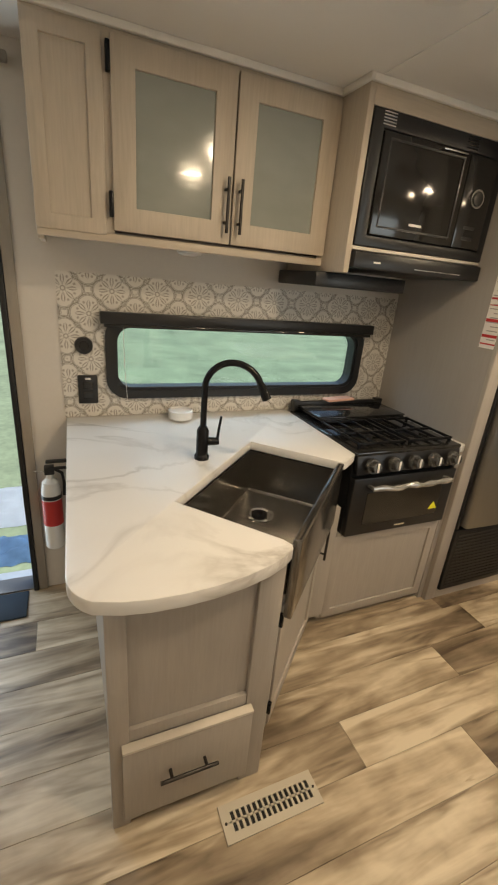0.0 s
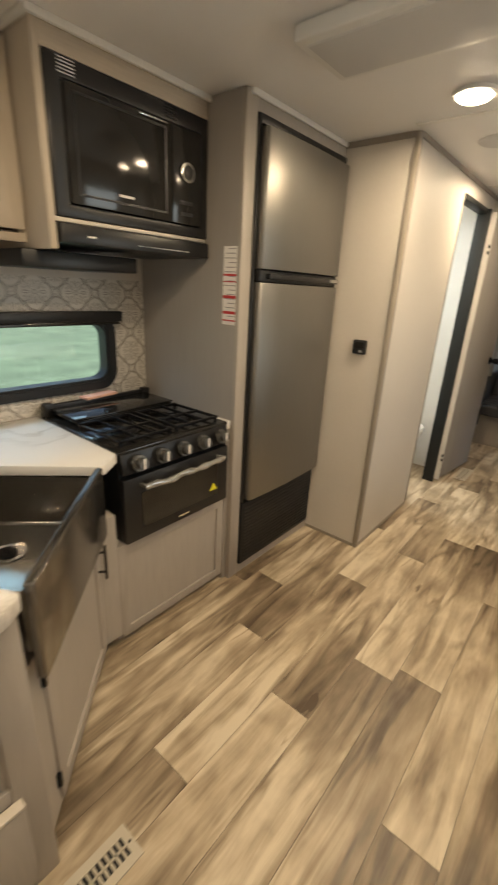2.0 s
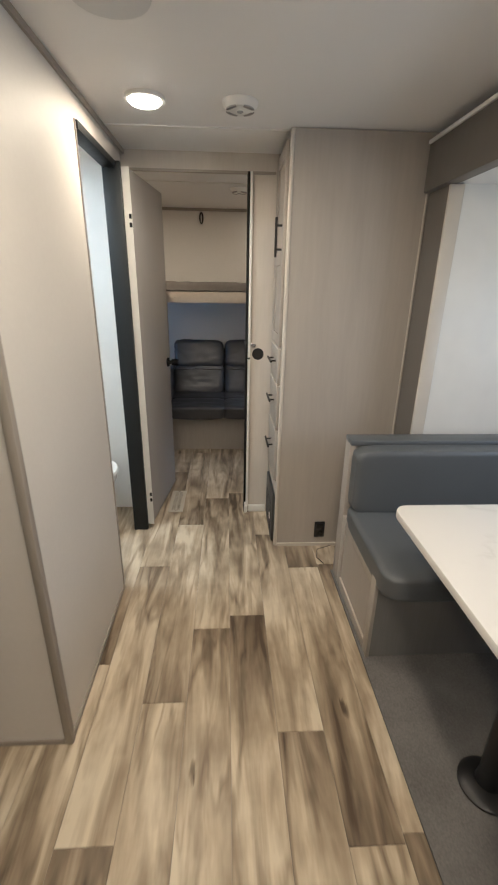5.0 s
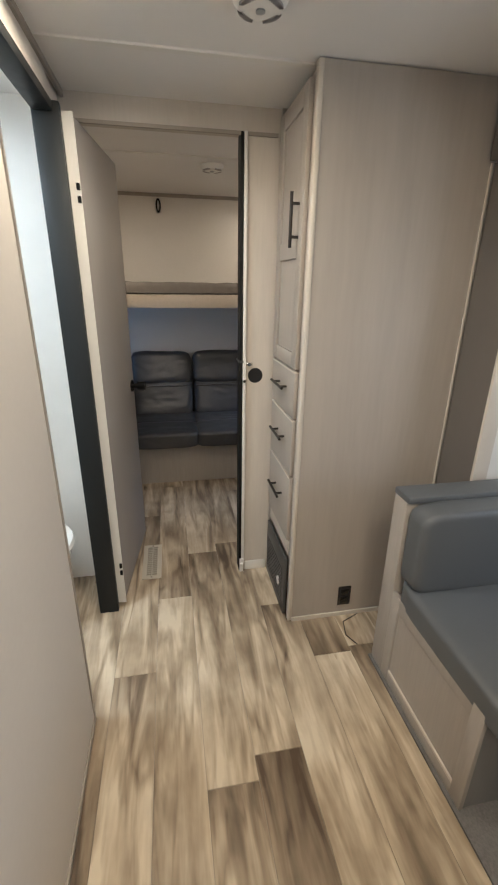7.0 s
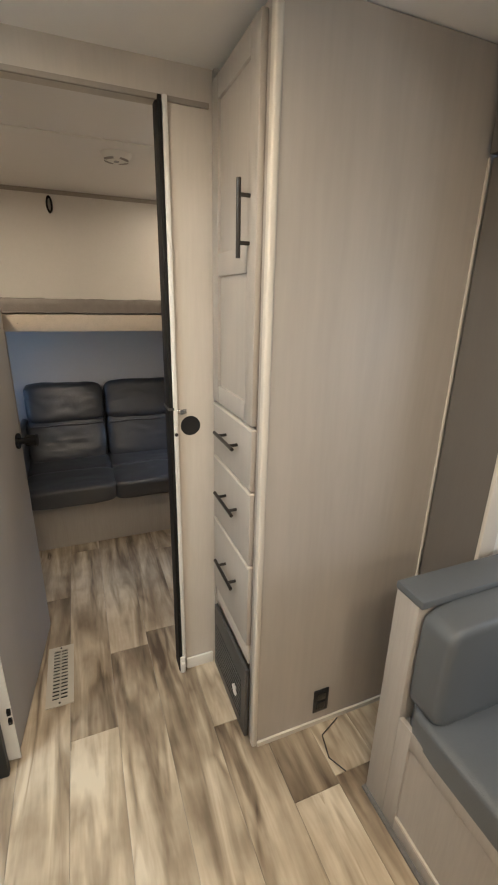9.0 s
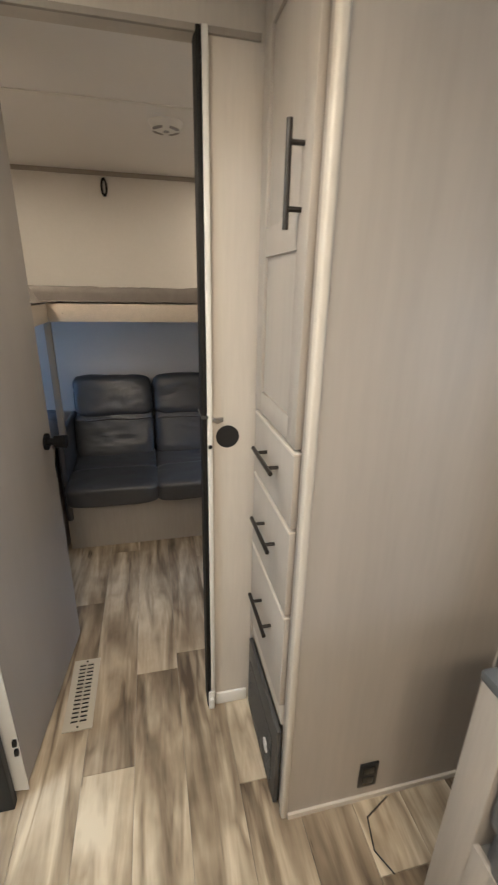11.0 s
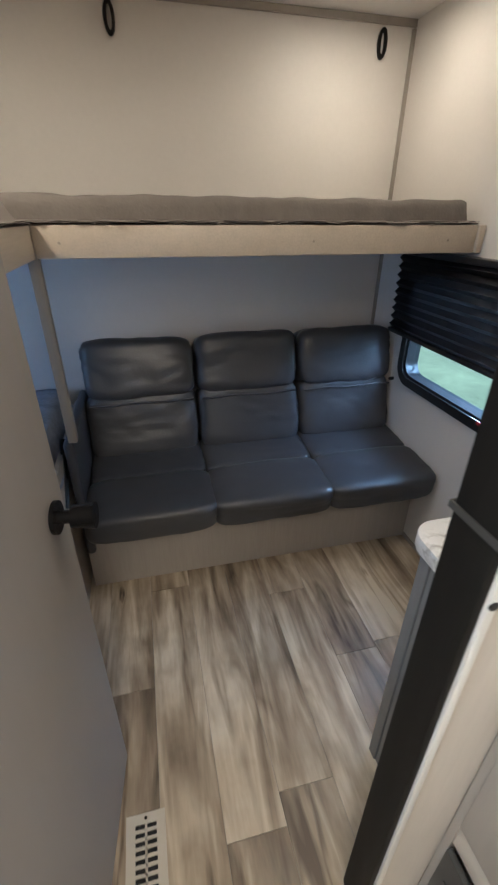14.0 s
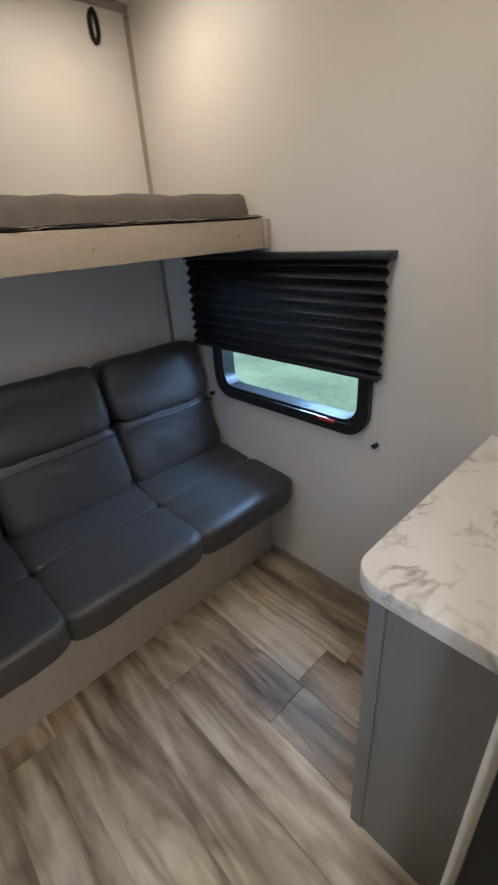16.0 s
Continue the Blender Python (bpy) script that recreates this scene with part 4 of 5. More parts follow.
part("hinge_rail", boxes((1.03, 1.59, 1.86, 1.885, 0.888, 0.935), (1.025, 1.065, 1.845, 1.885, 0.888, 0.945), (1.555, 1.595, 1.845, 1.885, 0.888, 0.945), bevel=0.004), BLACK, ck)
for x0 in (1.045, 1.32):
    bm = bmesh.new()
    for y in (1.31, 1.44, 1.60):
        box(bm, x0, x0 + 0.255, y, y + 0.012, 0.902, 0.914, bevel=0.002)
    for i in range(4):
        x = x0 + 0.004 + i * 0.078
        box(bm, x, x + 0.011, 1.31, 1.612, 0.9025, 0.9145, bevel=0.002)
    for x, y in ((x0 + 0.004, 1.312), (x0 + 0.24, 1.312), (x0 + 0.004, 1.598), (x0 + 0.24, 1.598)):
        box(bm, x, x + 0.011, y, y + 0.011, 0.887, 0.903)
    part("grate", bm, BLACK_METAL, ck, "black cast grate")
    bm = bmesh.new()
    lathe(bm, (x0 + 0.127, 1.46, 0.887), [(0.05, 0), (0.05, 0.006), (0.034, 0.008), (0.034, 0.014), (0.02, 0.016)], 24)
    part("burner", bm, BLACK, ck)
solo("card", turned(B(-0.09, 0.09, -0.03, 0.03, 0, 0.012, bevel=0.002), pose(1.29, 1.84, 0.946, 0, 0, 8)), PINK, "pale pink booklet lying behind the cooker", "booklet")
cb = thing("cooker_cabinet", (1.3, 1.5, 0), "greige base cabinet front under the cooker", "cabinet")
part("body", B(0.985, 1.622, 1.30, 1.90, 0.03, 0.488), CAB, cb)
shaker(cb, "front_panel", 0.99, 1.60, 1.282, 0.03, 0.486, CAB, rail=0.045)
part("plinth", B(0.985, 1.622, 1.315, 1.34, 0, 0.03), CAB, cb)
part("stile", B(1.600, 1.625, 1.278, 1.30, 0, 0.846), CAB, cb)

# divider panel, refrigerator
dp = thing("divider_panel", (1.65, 1.5, 0), "taupe grey full-height panel beside the refrigerator", "panel")
part("panel", B(1.625, 1.652, 1.27, NORTH, 0, CEIL - 0.003), WALL_GREY, dp)
part("stile", B(1.622, 1.690, 1.248, 1.270, 0, CEIL - 0.003, bevel=0.003), CAB, dp, "greige front stile")
part("rail", B(1.690, 2.387, 1.250, 1.272, 2.105, CEIL - 0.003), CAB, dp, "greige panel over the refrigerator")
part("rail", B(1.690, 2.387, 1.252, 1.272, 0, 0.05), CAB, dp)
fr = thing("refrigerator", (2.03, 1.5, 0.05), "brushed steel two-door refrigerator with a black surround", "refrigerator")
part("cabinet", B(1.700, 2.380, 1.272, 1.90, 0.05, 2.10), BLACK, fr)
part("surround", boxes((1.690, 1.706, 1.238, 1.272, 0.435, 2.105), (2.366, 2.384, 1.238, 1.272, 0.435, 2.105), (1.706, 2.366, 1.238, 1.272, 2.072, 2.105), bevel=0.003), BLACK, fr)
for z0, z1 in ((0.455, 1.500), (1.555, 2.062)):
    ol = [(1.708, 1.262), (1.708, 1.222)] + arc(1.722, 1.216, 0.014, 180, 262, 4) + [(1.86, 1.195), (2.03, 1.191), (2.20, 1.195)] + arc(2.348, 1.216, 0.014, 278, 360, 4) + [(2.362, 1.262)]
    bm = prism(bmesh.new(), ol, z0, z1, 0.003)
    d = part("door", bm, STEEL, fr, "brushed steel door")
bm = boxes((1.712, 2.358, 1.212, 1.262, 1.502, 1.553), (1.75, 2.34, 1.188, 1.214, 1.515, 1.540), bevel=0.006)
part("handle", bm, BLACK, fr, "black handle band between the doors")
part("latch", B(2.25, 2.335, 1.180, 1.192, 1.520, 1.536, bevel=0.003), CHROME, fr, "small silver latch")
gr = part("grille", B(1.700, 2.372, 1.240, 1.272, 0.055, 0.425, bevel=0.004), BLACK, fr, "black vented kick panel")
for i in range(16):
    part("slat", B(1.72, 2.352, 1.2365, 1.241, 0.08 + i * 0.0205, 0.088 + i * 0.0205), BLACK, gr)
st = thing("warning_label", (1.624, 1.31, 1.32), "white paper warning label with red bars", "label")
part("sheet", B(1.6232, 1.625, 1.268, 1.345, 1.320, 1.635), PAPER, st)
for z, h in ((1.52, 0.008), (1.495, 0.004), (1.43, 0.012), (1.365, 0.012), (1.335, 0.006)):
    part("red_bar", B(1.6226, 1.6234, 1.27, 1.343, z, z + h), RED, st)
for i in range(16):
    part("text_bar", B(1.6227, 1.6234, 1.275, 1.325 + 0.012 * ((i * 7) % 3) - 0.01, 1.628 - i * 0.018 - 0.004, 1.628 - i * 0.018), TEXT, st)
tm = thing("thermostat", (2.38, 1.03, 1.17), "square black thermostat on the wall", "thermostat")
part("body", B(2.366, 2.387, 0.993, 1.070, 1.168, 1.243, bevel=0.006), BLACK, tm)
part("screen", B(2.364, 2.367, 1.006, 1.057, 1.202, 1.232), BLACK_GLOSS, tm)
part("button", B(2.364, 2.367, 1.012, 1.030, 1.178, 1.190), PAPER2, tm)

# fire extinguisher
fe = thing("fire_extinguisher", (-0.15, 1.85, 0.3), "white fire extinguisher with a red label in a wall bracket", "extinguisher")
ex, ey = -0.150, 1.845
bm = bmesh.new()
lathe(bm, (ex, ey, 0.28), [(0.036, 0), (0.041, 0.008), (0.041, 0.29), (0.034, 0.33), (0.016, 0.35), (0.016, 0.37)], 28)
part("cylinder", bm, CERAMIC, fe)
bm = bmesh.new()
lathe(bm, (ex, ey, 0.405), [(0.0418, 0), (0.0418, 0.125)], 28)
part("label", bm, RED, fe, "red label wrap")
bm = boxes((ex - 0.02, ex + 0.02, ey - 0.02, ey + 0.02, 0.65, 0.685), (ex - 0.012, ex + 0.085, ey - 0.012, ey + 0.012, 0.70, 0.712), (ex - 0.01, ex + 0.07, ey - 0.010, ey + 0.010, 0.668, 0.678), bevel=0.004)
part("valve", bm, BLACK, fe)
bm = bmesh.new()
tube(bm, [(ex + 0.02, ey, 0.67), (ex + 0.05, ey - 0.005, 0.65), (ex + 0.056, ey - 0.005, 0.60), (ex + 0.052, ey, 0.54)], 0.007, 10)
part("hose", bm, BLACK, fe)
bm = bmesh.new()
lathe(bm, (ex, ey, 0.535), [(0.043, 0), (0.043, 0.018)], 28)
box(bm, ex - 0.02, ex + 0.02, ey + 0.03, NORTH, 0.52, 0.57)
part("bracket", bm, BLACK, fe)
bm = bmesh.new()
tube(bm, [(ex - 0.02, ey, 0.662), (ex - 0.06, ey - 0.004, 0.667)], 0.003, 8)
part("pin", bm, CHROME, fe)

# floor registers


def register(x0, x1, y0, y1, along_x):
    t = thing("floor_register", ((x0 + x1) / 2, (y0 + y1) / 2, 0), "cream metal floor register with two rows of slots", "vent", "floor registers")
    rows = []
    n = 15
    if along_x:
        a0, a1, b0, b1 = x0, x1, y0, y1
    else:
        a0, a1, b0, b1 = y0, y1, x0, x1
    f = 0.024

    def rect(p0, p1, q0, q1):
        return (p0, p1, q0, q1, 0.001, 0.006) if along_x else (q0, q1, p0, p1, 0.001, 0.006)
    mid = (b0 + b1) / 2
    part("frame", boxes(rect(a0, a1, b0, b0 + f), rect(a0, a1, b1 - f, b1), rect(a0, a0 + f, b0 + f, b1 - f), rect(a1 - f, a1, b0 + f, b1 - f), rect(a0 + f, a1 - f, mid - 0.003, mid + 0.003)), REGISTER, t)
    step = (a1 - a0 - 2 * f) / n
    for i in range(n):
        p = a0 + f + i * step
        part("slat", boxes(rect(p, p + step * 0.4, b0 + f, b1 - f)), REGISTER, t)
    # thin black sheet stands for the shade inside the duct
    part("well", boxes(tuple(list(rect(a0 + f, a1 - f, b0 + f, b1 - f))[:4] + [0.0005, 0.0012])), BLACK, t, "black sheet for the dark of the duct below")
    for p in (a0 + 0.012, a1 - 0.012):
        bm = bmesh.new()
        c = (p, mid, 0.006) if along_x else (mid, p, 0.006)
        cyl(bm, c, (c[0], c[1], 0.008), 0.004, n=10)
        part("screw", bm, BRONZE, t)


register(0.285, 0.605, 0.625, 0.725, True)
register(3.975, 4.295, 0.652, 0.757, True)

# doormat, step and what lies outside
solo("doormat", B(-0.62, -0.29, 1.72, 1.895, 0.001, 0.012, bevel=0.004), MAT, "navy doormat lying inside the doorway", "doormat")
es = thing("entry_step", (-0.6, 2.3, -0.75), "folding metal entry step below the doorway", "step")
part("tread", B(-0.92, -0.20, 2.12, 2.36, -0.225, -0.20, bevel=0.006), STEP, es)
part("tread", B(-0.92, -0.20, 2.40, 2.64, -0.46, -0.435, bevel=0.006), STEP, es)
for x in (-0.91, -0.22):
    part("stringer", turned(B(-0.01, 0.01, -0.03, 0.55, -0.03, 0.03), pose(x, 2.08, -0.2, -42)), STEEL, es)
    part("leg", B(x - 0.012, x + 0.012, 2.50, 2.525, -0.75, -0.45), STEEL, es)


def cloth(name, x0, x1, y0, y1, z, h, material, label, seed):
    bm = bmesh.new()
    n = 22
    g = [[None] * (n + 1) for _ in range(n + 1)]
    for i in range(n + 1):
        for j in range(n + 1):
            u, v = i / n, j / n
            e = min(1, 5 * min(u, 1 - u, v, 1 - v))
            q = noise.noise(Vector((u * 4 + seed, v * 4, seed)))
            k = noise.noise(Vector((u * 9 + seed, v * 9, 3.0)))
            g[i][j] = bm.verts.new((x0 + (x1 - x0) * u + 0.04 * q, y0 + (y1 - y0) * v + 0.04 * k, z + 0.004 + h * e * (0.5 + 0.5 * q + 0.3 * k)))
    for i in range(n):
        for j in range(n):
            bm.faces.new((g[i][j], g[i + 1][j], g[i + 1][j + 1], g[i][j + 1]))
    bmesh.ops.solidify(bm, geom=bm.faces, thickness=0.006)
    return solo(name, bm, material, label, "cloth", smooth=60)


cloth("ground_sheet", -1.6, -0.33, 3.78, 4.6, -0.75, 0.06, PALE_CLOTH, "pale blue sheet spread on the ground outside", 2.0)
cloth("towel", -0.85, -0.26, 3.2, 3.62, -0.75, 0.10, BLUE_CLOTH, "crumpled blue towel lying on the ground", 7.0)


# ---- wardrobe in the passage ----
WY = 0.046
wd = thing("wardrobe", (3.8, -0.3, 0), "tall greige woodgrain wardrobe with a door over three drawers", "wardrobe")
part("end_panel", B(3.557, 3.575, SOUTH, WY - 0.012, 0, CEIL - 0.003), GREIGE, wd)
part("body", B(3.575, 3.982, SOUTH, WY - 0.012, 0.33, CEIL - 0.003), GREIGE, wd)
part("body", B(3.575, 3.982, SOUTH, WY - 0.16, 0, 0.33), GREIGE, wd)
part("corner_bead", B(3.553, 3.580, WY - 0.014, WY + 0.006, 0, CEIL - 0.003, bevel=0.006, seg=3), BEAD, wd, "pale rounded corner bead")
part("stile", B(3.580, 3.612, WY - 0.012, WY, 0.0, CEIL - 0.003, bevel=0.002), GREIGE, wd)
part("stile", B(3.967, 3.984, WY - 0.012, WY + 0.012, 0, CEIL - 0.003), GREIGE, wd)
part("base_strip", B(3.549, 3.557, SOUTH, WY - 0.014, 0, 0.02), BEAD, wd)


def front(name, x0, x1, z0, z1, rail=0.0, mid=None):
    """A front facing larger y, proud of the wardrobe's side."""
    y = WY
    if not rail:
        return part(name, B(x0, x1, y, y + 0.018, z0, z1, bevel=0.003), GREIGE, wd)
    rows = [(x0, x0 + rail, y, y + 0.018, z0, z1), (x1 - rail, x1, y, y + 0.018, z0, z1), (x0 + rail, x1 - rail, y, y + 0.0176, z0, z0 + rail), (x0 + rail, x1 - rail, y, y + 0.0176, z1 - rail, z1)]
    if mid:
        rows.append((x0 + rail, x1 - rail, y, y + 0.0176, mid - rail * 0.55, mid + rail * 0.55))
    d = part(name, B(x0 + 0.001, x1 - 0.001, y + 0.001, y + 0.009, z0 + 0.001, z1 - 0.001), GREIGE, wd)
    for k, r in enumerate(rows):
        part("stile" if k < 2 else "rail", boxes(r, bevel=0.0025), GREIGE, d)
    return d


d = front("door", 3.604, 3.972, 1.205, 2.135, 0.06, 1.645)
bar_handle(d, (3.650, WY + 0.018, 1.645), (3.650, WY + 0.018, 1.825), (0, 0.030, 0), 0.006)
for z0, z1, h in ((1.003, 1.193, 1.115), (0.745, 0.993, 0.890), (0.425, 0.735, 0.610)):
    d = front("drawer", 3.604, 3.965, z0, z1)
    part("ledge", B(3.604, 3.965, WY, WY + 0.020, z1 - 0.004, z1 + 0.003, bevel=0.002), BEAD, d, "pale upper edge")
    bar_handle(d, (3.682, WY + 0.018, h), (3.862, WY + 0.018, h), (0, 0.030, 0), 0.006)
part("rail", B(3.612, 3.972, WY - 0.010, WY + 0.006, 0.335, 0.415, bevel=0.002), BEAD, wd)
hb = thing("heater_panel", (3.8, 0.0, 0), "dark charcoal heater panel at the foot of the wardrobe", "heater")
part("front", turned(B(3.60, 3.965, -0.008, 0.008, 0.0, 0.318, bevel=0.004), pose(0, WY + 0.012, 0.004, 0)), HEATER, hb)
for i in range(9):
    part("louvre", B(3.64, 3.94, WY + 0.019, WY + 0.023, 0.05 + i * 0.022, 0.060 + i * 0.022), HEATER, hb)
bm = bmesh.new()
cyl(bm, (3.70, WY + 0.019, 0.13), (3.70, WY + 0.0245, 0.13), 0.022, n=20)
part("sticker", bm, PAPER, hb, "round white sticker")
ol = thing("wall_outlet", (3.555, -0.23, 0.07), "black socket plate low on the wardrobe's end panel", "socket")
part("plate", B(3.551, 3.557, -0.258, -0.195, 0.062, 0.168, bevel=0.002), BLACK, ol)
for z in (0.078, 0.122):
    part("outlet", B(3.549, 3.552, -0.245, -0.208, z, z + 0.03, bevel=0.001), BLACK_GLOSS, ol)
bm = bmesh.new()
tube(bm, [(3.54, -0.30, 0.008), (3.50, -0.21, 0.008), (3.42, -0.19, 0.008), (3.36, -0.22, 0.008)], 0.0022, 8)
solo("loose_cable", bm, BLACK, "thin black cable lying on the floor by the wardrobe", "cable")

# ---- dinette slide-out ----
solo("slide_floor", B(0.90, 3.302, -1.50, -0.245, 0.0005, 0.010), CARPET, "worn grey carpet under the dinette", "carpet", kind="structure")
solo("wall_slide_end", B(3.345, 3.385, -1.50, -0.66, 0, 1.93), WHITE, "white end wall of the dinette slide-out", "wall", kind="structure")
# out of view; its window opening is added to go with the fill lamp
solo("wall_slide_back", boxes((0.90, 3.385, -1.55, -1.50, 0, 0.95), (0.90, 3.385, -1.55, -1.50, 1.65, 1.93), (0.90, 1.8, -1.55, -1.50, 0.95, 1.65), (2.8, 3.385, -1.55, -1.50, 0.95, 1.65)), WHITE, "unseen white back wall of the dinette slide-out with an added window opening", "wall", kind="structure")
solo("wall_slide_end_west", B(0.86, 0.90, -1.50, -0.66, 0, 1.93), WHITE, "white end wall of the slide-out", "wall", kind="structure")
solo("slide_ceiling", B(0.86, 3.40, -1.55, -0.64, 1.93, 1.97), CEILING, "white lowered ceiling over the dinette", "ceiling", kind="structure")
trim("slide_fascia", B(0.86, 3.535, -0.632, -0.572, 1.925, 2.115, bevel=0.003), DARKENED_TAUPE, "taupe fascia board over the dinette slide-out")
trim("slide_fascia_cap", B(0.86, 3.535, -0.632, -0.566, 2.115, 2.130), WHITE, "white cap strip on the fascia")
trim("slide_jamb", B(3.345, 3.548, -0.66, -0.605, 0, 1.925), DARKENED_TAUPE, "taupe side board of the slide-out opening, its shade put into the colour")
trim("slide_jamb_bead", B(3.332, 3.346, -0.664, -0.600, 0, 1.925, bevel=0.003), BEAD, "pale edge bead of the slide-out opening")
trim("slide_seal", B(3.550, 3.556, -0.600, -0.594, 0, 1.925), BEAD, "thin white seal strip")
trim("slide_upper_wall", B(0.9, 3.557, -0.66, -0.635, 1.97, CEIL), WALL_GREY, "taupe wall strip over the slide-out")


def pillow(bm, c, half, rot=None, n=10, e=0.35, dent=(), crease=0.0, seed=0.0):
    """A stuffed block: a cube grown soft at its edges. dent: (axis-local x position, depth) seams across the front."""
    tmp = bmesh.new()
    bmesh.ops.create_cube(tmp, size=2.0)
    bmesh.ops.subdivide_edges(tmp, edges=list(tmp.edges), cuts=n, use_grid_fill=True)
    vs = list(tmp.verts)
    for v in vs:
        p = v.co.copy()
        q = [abs(k) for k in p]
        nrm = (q[0] ** (2 / e) + q[1] ** (2 / e) + q[2] ** (2 / e)) ** (e / 2)
        p = p / nrm
        for ax, at, depth, width in dent:
            p_out = math.exp(-((p[ax] - at) / width) ** 2) * depth
            p = Vector([p[k] if k == ax else p[k] * (1 - p_out) for k in range(3)])
        out_dir = p.normalized()
        p = Vector((p.x * half[0], p.y * half[1], p.z * half[2]))
        if crease:
            w = Vector((p.x * 7 + seed, p.y * 5 + seed * 2, p.z * 11))
            w += Vector((0, 0, 1)) * noise.noise(w * 0.6) * 1.5
            ridge = 1 - abs(noise.noise(w)) * 2
            p += out_dir * crease * (0.55 * noise.noise(w * 0.5) - 0.5 * max(0.0, ridge - 0.55) + 0.25 * noise.noise(w * 2.3))
        if rot:
            p = rot @ p
        v.co = p + Vector(c)
    me = bpy.data.meshes.new("tmp")
    tmp.to_mesh(me)
    tmp.free()
    bm.from_mesh(me)
    bpy.data.meshes.remove(me)
    return bm


def bench(name, x_front, x_back, label):
    """x_front: the seat's edge at the table, x_back: the outer face of the back."""
    s = 1 if x_back > x_front else -1
    t = thing(name, ((x_front + x_back) / 2, -0.8, 0), label, "bench", "dinette benches")

    def bx(a, b, *r, **k):
        return B(min(a, b), max(a, b), *r, **k)
    y1, y0 = -0.262, -1.45
    xb = x_back - s * 0.085
    xf = x_front + s * 0.10
    # darker than the end panels: the shade under the table is in its colour
    part("base", bx(xf + s * 0.005, xb, y0, y1 - 0.012, 0.01, 0.40), LOWCAB, t, "boxed base in a dark grey that holds its shade")
    rows = [(xf, xf + s * 0.05), (xb - s * 0.05, xb)]
    ep = part("end_panel", bx(xf + s * 0.002, xb - s * 0.002, y1 - 0.012, y1 - 0.004, 0.006, 0.414), CAB, t, "greige framed end panel")
    for a, b in rows:
        part("stile", bx(a, b, y1 - 0.011, y1 + 0.004, 0.005, 0.415, bevel=0.002), CAB, ep)
    for z0, z1 in ((0.005, 0.055), (0.355, 0.415)):
        part("rail", bx(xf + s * 0.05, xb - s * 0.05, y1 - 0.011, y1 + 0.0036, z0, z1, bevel=0.002), CAB, ep)
    part("bead", bx(xf + s * 0.05, xb - s * 0.05, y1 - 0.004, y1 + 0.003, 0.055, 0.064), BEAD, ep)
    part("back_frame", bx(xb, x_back, y0, y1 + 0.004, 0.005, 0.800, bevel=0.004), CAB, t)
    bm = bmesh.new()
    pillow(bm, ((x_front + xb) / 2, (y0 + y1) / 2, 0.435), (abs(xb - x_front) / 2, (y1 - y0) / 2 + 0.004, 0.055), n=12, e=0.15)
    part("seat", bm, VINYL, t, "slate grey vinyl seat cushion", smooth=60)
    bm = bmesh.new()
    pillow(bm, (xb - s * 0.055, (y0 + y1) / 2, 0.64), (0.055, (y1 - y0) / 2 - 0.004, 0.165), n=12, e=0.15)
    part("backrest", bm, VINYL, t, "slate grey vinyl backrest cushion", smooth=60)
    part("cap", bx(xb - s * 0.012, x_back + s * 0.004, y0, y1 + 0.006, 0.798, 0.824, bevel=0.006), VINYL, t, "grey vinyl cap along the back")
    part("piping", bx(xb - s * 0.105, xb - s * 0.100, y0, y1 - 0.05, 0.640, 0.643), BEAD, t)
    return t


bench("dinette_bench", 2.60, 3.300, "slate grey vinyl dinette bench with greige panelled ends")
bench("dinette_bench", 1.80, 1.00, "slate grey vinyl dinette bench seen from its greige end")
tb = thing("dinette_table", (2.2, -0.7, 0), "white marbled dinette table on a black pedestal", "table")
o2 = arc(2.655, -0.335, 0.055, 0, 90, 6) + arc(1.80, -0.335, 0.055, 90, 180, 6) + arc(1.80, -1.2, 0.055, 180, 270, 6) + arc(2.655, -1.2, 0.055, 270, 360, 6)
part("tabletop", prism(bmesh.new(), o2, 0.722, 0.752, 0.004), MARBLE_T, tb)
for y in (-0.50, -1.05):
    bm = bmesh.new()
    lathe(bm, (2.19, y, 0.010), [(0.088, 0), (0.088, 0.008), (0.075, 0.018), (0.04, 0.026), (0.034, 0.06), (0.030, 0.70), (0.030, 0.712)], 28)
    part("leg", bm, BLACK, tb, "black pedestal leg")

